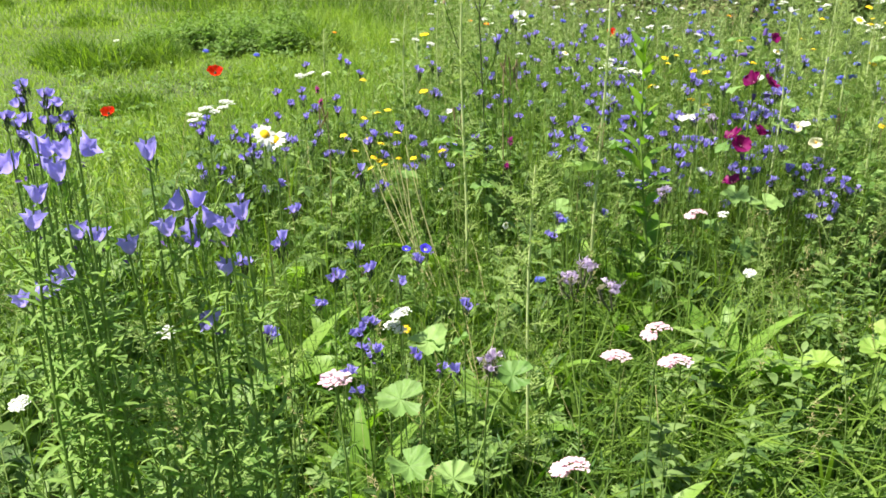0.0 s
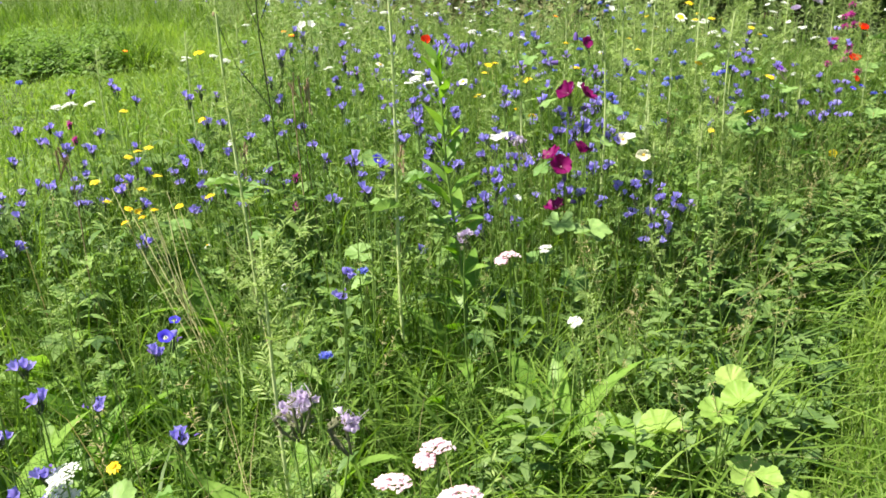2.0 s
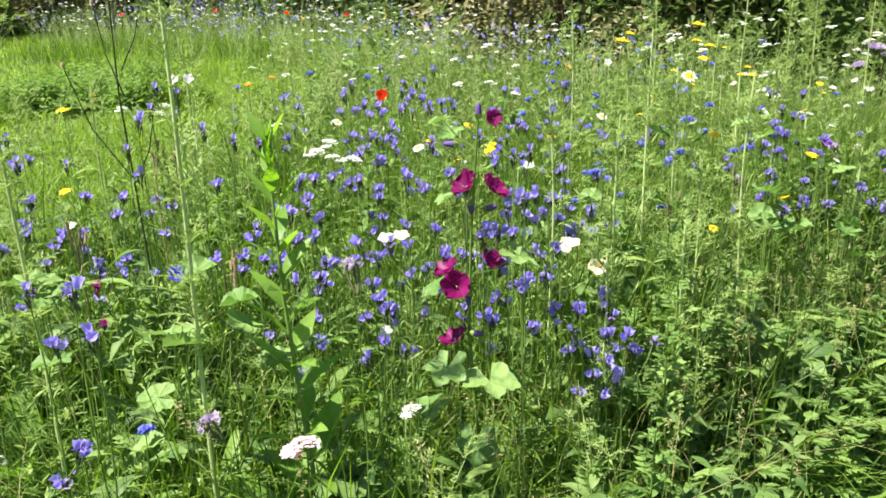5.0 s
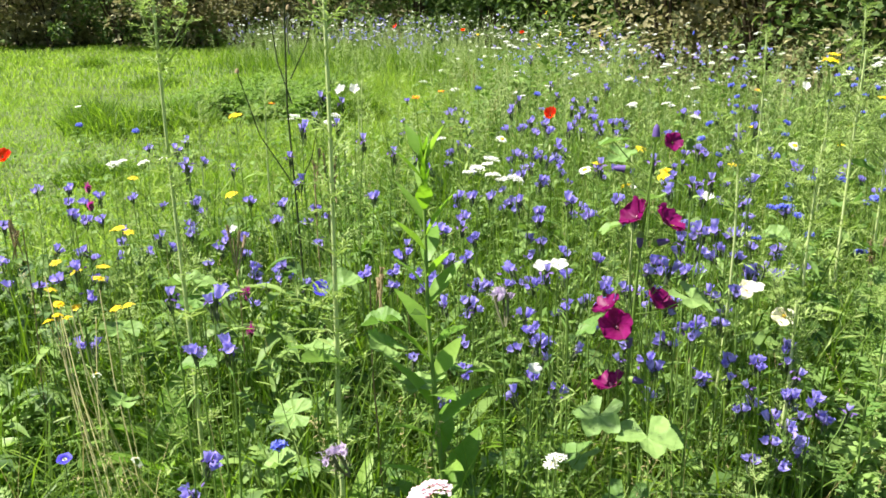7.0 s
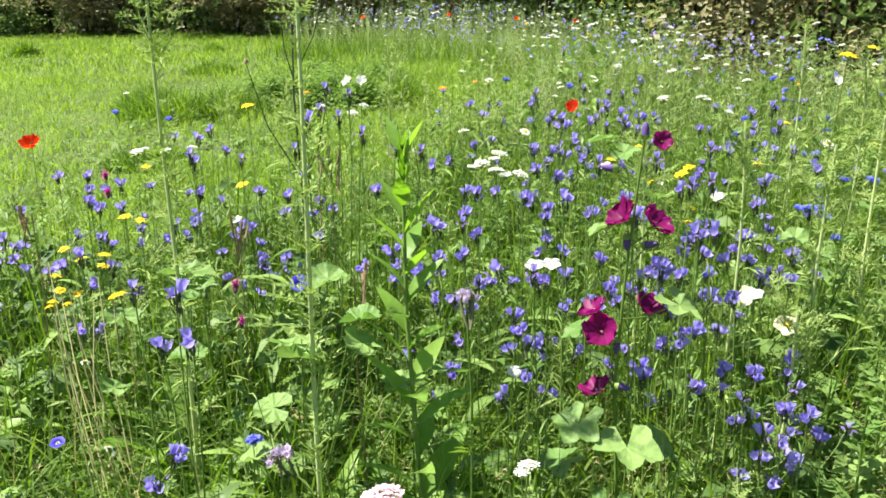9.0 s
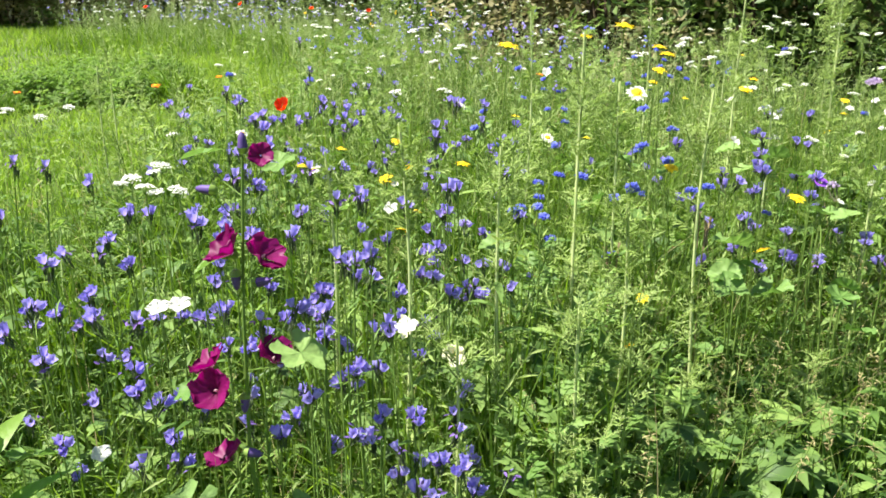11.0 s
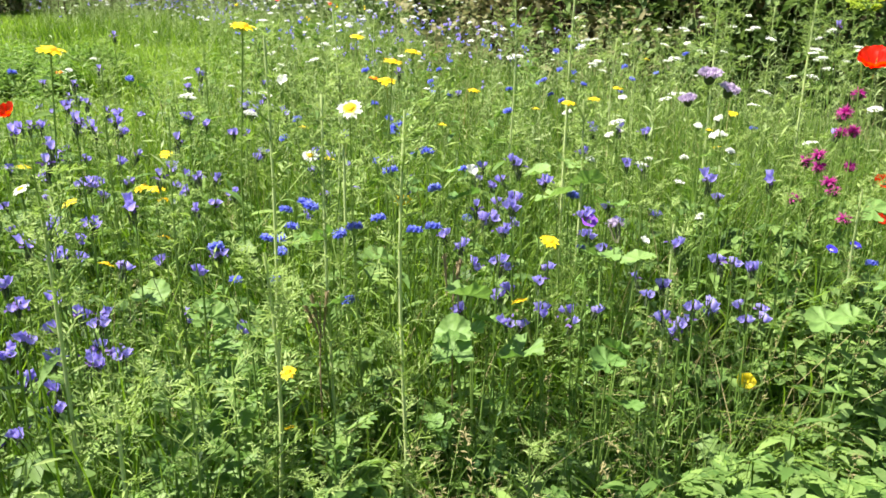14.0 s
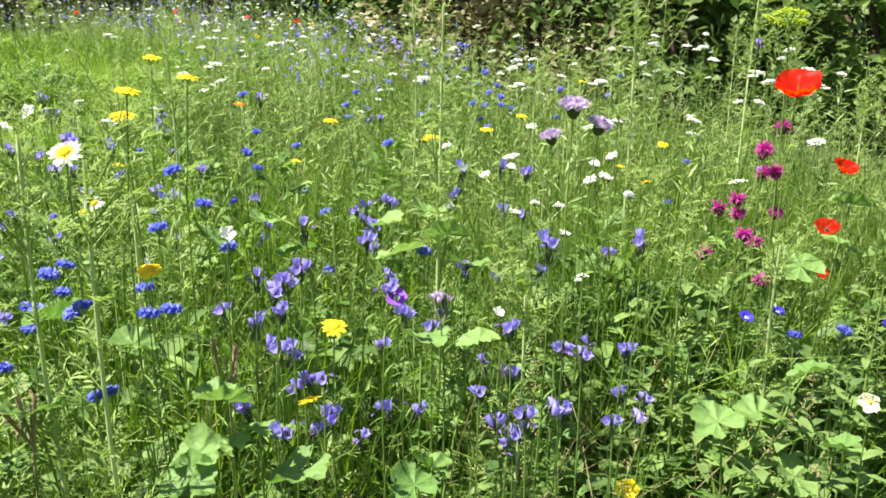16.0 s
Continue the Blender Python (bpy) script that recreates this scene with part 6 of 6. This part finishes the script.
DRIED = [dried(np.random.default_rng(370 + i), h) for i, h in enumerate((0.7, 0.9))]
for p in [(0.2, 3.2, 1.07), (0.23, 3.22, 1.05), (-0.47, 2.86, 0.93), (0.02, 3.05, 0.88), (0.52, 2.7, 0.9), (2.02, 3.75, 0.84), (-0.62, 0.85, 0.92), (1.75, 3.6, 0.8)]:
    plant(DRIED, *p)


# ---------------------------------------------------------------- the far meadow, past counting
def far_kind(head, h):
    return join([painted(tube([(0, 0, -h), (0.01, 0, -h / 2), (0, 0, 0)], 0.003, 0.002, 3), 1), head])


def far_flowers(name, label, kinds, mats, n, box, z0, z1, size, seed, keep=0.35):
    r = np.random.default_rng(seed)
    x, y, d = sown(n, *box, r, 0.2)
    k = patchy(x, y, 0.7, seed) > keep
    x, y = x[k], y[k]
    z = lift(y) + r.uniform(z0, z1, len(x))
    me = strewn(name, kinds, r.integers(0, len(kinds), len(x)), np.stack([x, y, z], 1), spins(r.uniform(0, 6.28, len(x)), r.uniform(0, 0.25, len(x)), r.uniform(0, 6.28, len(x))), r.uniform(*size, len(x)), mats)
    tagged(new(name, me), label, "wildflowers", kind="stuff")


r_f = np.random.default_rng(71)
BLUE_FAR = [far_kind(join([aimed(dome(0.015, 0.026, 5), (r_f.normal() * 0.4, r_f.normal() * 0.4, 1), (r_f.normal() * 0.02, r_f.normal() * 0.02, r_f.uniform(-0.06, 0)), 1, 0) for i in range(3)]), 0.6) for k in range(4)]
UMBEL_FAR = [far_kind(painted(umbel(r_f, 0.035, 16, 0.011, 0.15, 3), 0), 0.7) for k in range(3)]
far_flowers("distant_blue_flowers", "drift of blue and violet flowers towards the hedge", BLUE_FAR, [M_ECHIUM, M_STEM], 1900, (-7.5, 3.0, 8.0, 18), 0.45, 0.9, (0.45, 0.75), 81, 0.5)
far_flowers("distant_cornflowers", "bright blue cornflowers towards the hedge", BLUE_FAR, [M_CORN, M_STEM], 300, (-5, 3.0, 7, 16), 0.5, 0.9, (0.45, 0.7), 82, 0.45)
far_flowers("distant_white_umbels", "white umbels scattered towards the hedge", UMBEL_FAR, [M_WHITE, M_STEM], 2000, (-7.5, 6.5, 7, 19), 0.5, 0.95, (0.35, 0.75), 83, 0.4)
far_flowers("distant_yellow_flowers", "a few yellow flowers towards the hedge", BLUE_FAR, [M_YELLOW, M_STEM], 30, (-3, 6, 6.5, 15), 0.7, 1.0, (0.4, 0.6), 84, 0.3)
for p in [(-2.84, 14.4, 1.58), (-4.3, 14.2, 1.55), (-1.6, 14.0, 1.5), (-0.5, 12.8, 1.45)]:
    plant(POPPIES, *p)


# grass tussocks on the lawn
def tussock(r, R, h, n):
    q, a = R * np.sqrt(r.random(n)) * 0.5, r.uniform(0, 6.28, n)
    x, y = q * np.cos(a), q * np.sin(a)
    fall = 1.1 - 0.75 * (q / (0.5 * R)) ** 2
    g = blades(x, y + 0.0, h * r.uniform(0.4, 1.15, n) * fall, r.uniform(0.006, 0.014, n), r.uniform(0.2, 1.1, n), 0, r)
    V = g[0].copy()
    V[:, 2] -= np.repeat(lift(y), 7)
    return V, g[1], g[2], g[3]


for x, y, R, h in [(-4.2, 8.6, 1.1, 0.45), (-3.7, 8.9, 0.9, 0.4), (-4.7, 8.9, 0.8, 0.38), (-9.5, 15.5, 0.6, 0.3), (-8.3, 15.8, 0.5, 0.25), (-12.2, 14.8, 0.5, 0.4), (-3.3, 10.9, 1.0, 0.5), (-2.6, 10.5, 1.0, 0.5), (-4.0, 11.6, 1.0, 0.45), (-2.0, 9.6, 0.8, 0.5), (-3.0, 6.6, 0.7, 0.2), (-6.2, 12.5, 0.9, 0.25)]:
    tagged(new("grass_tussock", mesh_from("grass_tussock", tussock(np.random.default_rng(int(500 + 10 * y + x)), R, h, 1600), [M_GRASS])), "uncut tussock of long green grass on the lawn", "grass", "tussocks on the lawn").location = (x, y, float(lift(y)) - 0.01)

# leafy mounds where the lawn meets the meadow
M_MOUND = leafy("mound_leaves", (0.11, 0.21, 0.045), (0.29, 0.41, 0.11), 0.4, 0.5)


def weed_mound(r, R, h):
    base = empty("weed_mound", "leafy green mound of weeds at the lawn's rim", "plant", "weed mounds by the lawn")
    n = 330
    q, a = R * np.sqrt(r.random(n)), r.uniform(0, 6.28, n)
    z = h * (1 - (q / R) ** 2) * r.uniform(0.35, 1.0, n)
    kinds = broad_kinds() + cut_kinds()
    me = strewn("foliage", kinds, r.integers(0, len(kinds), n), np.stack([q * np.cos(a), q * np.sin(a), z], 1), spins(r.uniform(0, 6.28, n), np.abs(r.normal(0, 0.5, n)), r.uniform(0, 6.28, n)), r.uniform(0.6, 1.2, n), [M_MOUND])
    part("foliage", me, None, base)
    part("stem", join([tube([(0, 0, -0.02), (0.1 * R * math.cos(k), 0.1 * R * math.sin(k), h * 0.4), (0.5 * R * math.cos(k), 0.5 * R * math.sin(k), h * 0.8)], 0.005, 0.002, 4) for k in range(6)]), [M_STEM], base)
    return h + 0.12, base


MOUNDS = [weed_mound(np.random.default_rng(380 + i), R, h) for i, (R, h) in enumerate(((0.4, 0.25), (0.5, 0.32)))]
for x, y, h in [(-3.9, 9.6, 0.28), (-3.5, 9.7, 0.36), (-2.9, 9.7, 0.4), (-2.3, 9.5, 0.34), (-3.2, 10.2, 0.42), (-2.5, 10.3, 0.42)]:
    plant(MOUNDS, x, y, float(lift(y)) + h)

for h, ob in [e for kinds in (MOUNDS, BROADS, CUTS, ECHIUMS, SLIM, BUSHY, RIM, CORNS, SINGLES, BICOLOUR, YELLOWS, OXEYE, ORANGES, MINIS, POPPIES, PINKYAR, WHITEYAR, CARROT, PHACS, SCABIOUS, MAGENTAS, FEATHERY, PALEWEEDS, BIND, BINDV, CREAM, WHITES, BIG_POPPY, MUGWORTS, HERBS, LUSH, ROSETTES, PANICLES, DRIED) for e in kinds]:
    if ob.name not in FIRST:
        for o in (*ob.children_recursive, ob):
            bpy.data.objects.remove(o)


# ---------------------------------------------------------------- hedge
def shrub(r, H, R, leaf_mat, name, label):
    base = new(name)
    stems, tips = [], []
    for i in range(9):
        a, t = r.uniform(0, 6.28), np.linspace(0, 1, 6)
        out = R * r.uniform(0.25, 0.8)
        p = np.stack([np.cos(a) * out * t ** 1.4 + 0.05 * np.sin(7 * t + a), np.sin(a) * out * t ** 1.4, H * r.uniform(0.6, 0.92) * t], 1)
        stems.append(tube(p, 0.04, 0.008, 5))
    part("stem", join(stems), [M_BARK], base)
    n = 4800
    lumps = 34
    c = np.stack([r.normal(0, 0.42, lumps) * R, r.normal(0, 0.42, lumps) * R, r.uniform(0.03, 0.95, lumps) * H], 1)
    k = r.integers(0, lumps, n)
    v = r.normal(size=(n, 3))
    v /= np.linalg.norm(v, axis=1)[:, None]
    pos = c[k] + v * (r.uniform(0.25, 0.7, lumps)[k] * r.uniform(0.6, 1.05, n) ** 0.5)[:, None]
    pos[:, 2] = np.abs(pos[:, 2]) + 0.02
    kinds = [G(np.array([(0, 0, 0), (-w / 2, 0.5 * L, 0.25 * w), (w / 2, 0.5 * L, 0.25 * w), (0, L, 0)]), [(0, 3, 1), (0, 2, 3)], [0, .5, .5, 1]) for L, w in ((0.12, 0.08), (0.15, 0.06))]
    me = strewn("crown", kinds, r.integers(0, 2, n), pos, spins(r.uniform(0, 6.28, n), r.uniform(0, 1.3, n), r.uniform(0, 6.28, n)), r.uniform(0.6, 1.3, n), [leaf_mat])
    part("crown", me, None, base)
    return tagged(base, label, "shrub", "hedge behind the meadow")


GREEN = [shrub(np.random.default_rng(300 + i), 3.4, 1.8, M_HEDGE, "hedge_shrub", "dense dark green hedge shrub behind the meadow") for i in range(3)]
BROWN = [shrub(np.random.default_rng(310 + i), 3.2, 1.8, M_HEDGEDRY, "hedge_shrub", "brownish twiggy hedge shrub behind the lawn") for i in range(2)]
r_h = np.random.default_rng(31)
seg = np.r_[0, np.cumsum(np.linalg.norm(np.diff(HEDGE, axis=0), axis=1))]
used = set()
for row in range(2):
    for s in np.arange(0, seg[-1], 1.75):
        x, y = np.interp(s, seg, HEDGE[:, 0]) + r_h.normal(0, 0.15) + 0.6 + row * 1.0, np.interp(s, seg, HEDGE[:, 1]) + 0.9 + row * 1.3 + r_h.normal(0, 0.15)
        pool = BROWN if r_h.random() < (0.65 if x < -5 else 0.15) else GREEN
        ob = pool[r_h.integers(0, len(pool))]
        m = pose(x, y, float(lift(y)) - 0.03, 0, 0, r_h.uniform(0, 360))
        if ob.name in used:
            c = copy_thing(ob, m)
        else:
            used.add(ob.name)
            ob.matrix_basis = m
            c = ob
        c.scale = (1, 1, r_h.uniform(0.9, 1.15) * (1 + 0.35 * row))


def backdrop():
    """The dark wood behind the hedge, closing the view all round."""
    line = np.array([(-60, -30), (-45, 10), (-27, 25), (-17, 25.5), (-9, 25), (-2.5, 23.6), (1.5, 20), (4, 15.5), (6.5, 12.6), (9, 10.5), (14, 8), (30, 2), (40, -25), (0, -50), (-60, -30)])
    s = np.r_[0, np.cumsum(np.linalg.norm(np.diff(line, axis=0), axis=1))]
    u, zs = np.linspace(0, s[-1], 420), np.linspace(-0.5, 9, 26)
    r = np.random.default_rng(91)
    P = np.zeros((len(zs), len(u), 3))
    push = r.normal(0, 0.35, (len(zs), len(u)))
    P[:, :, 0] = np.interp(u, s, line[:, 0])[None] + push
    P[:, :, 1] = np.interp(u, s, line[:, 1])[None] + push * 0.7
    P[:, :, 2] = zs[:, None] + r.normal(0, 0.12, (len(zs), len(u))) + (zs[:, None] > 8.5) * r.uniform(-1.5, 1.5, len(u))[None]
    tagged(new("backdrop", mesh_from("backdrop", grid(P), [M_HEDGE])), "dark green wood behind the hedge", "trees", kind="structure")


backdrop()
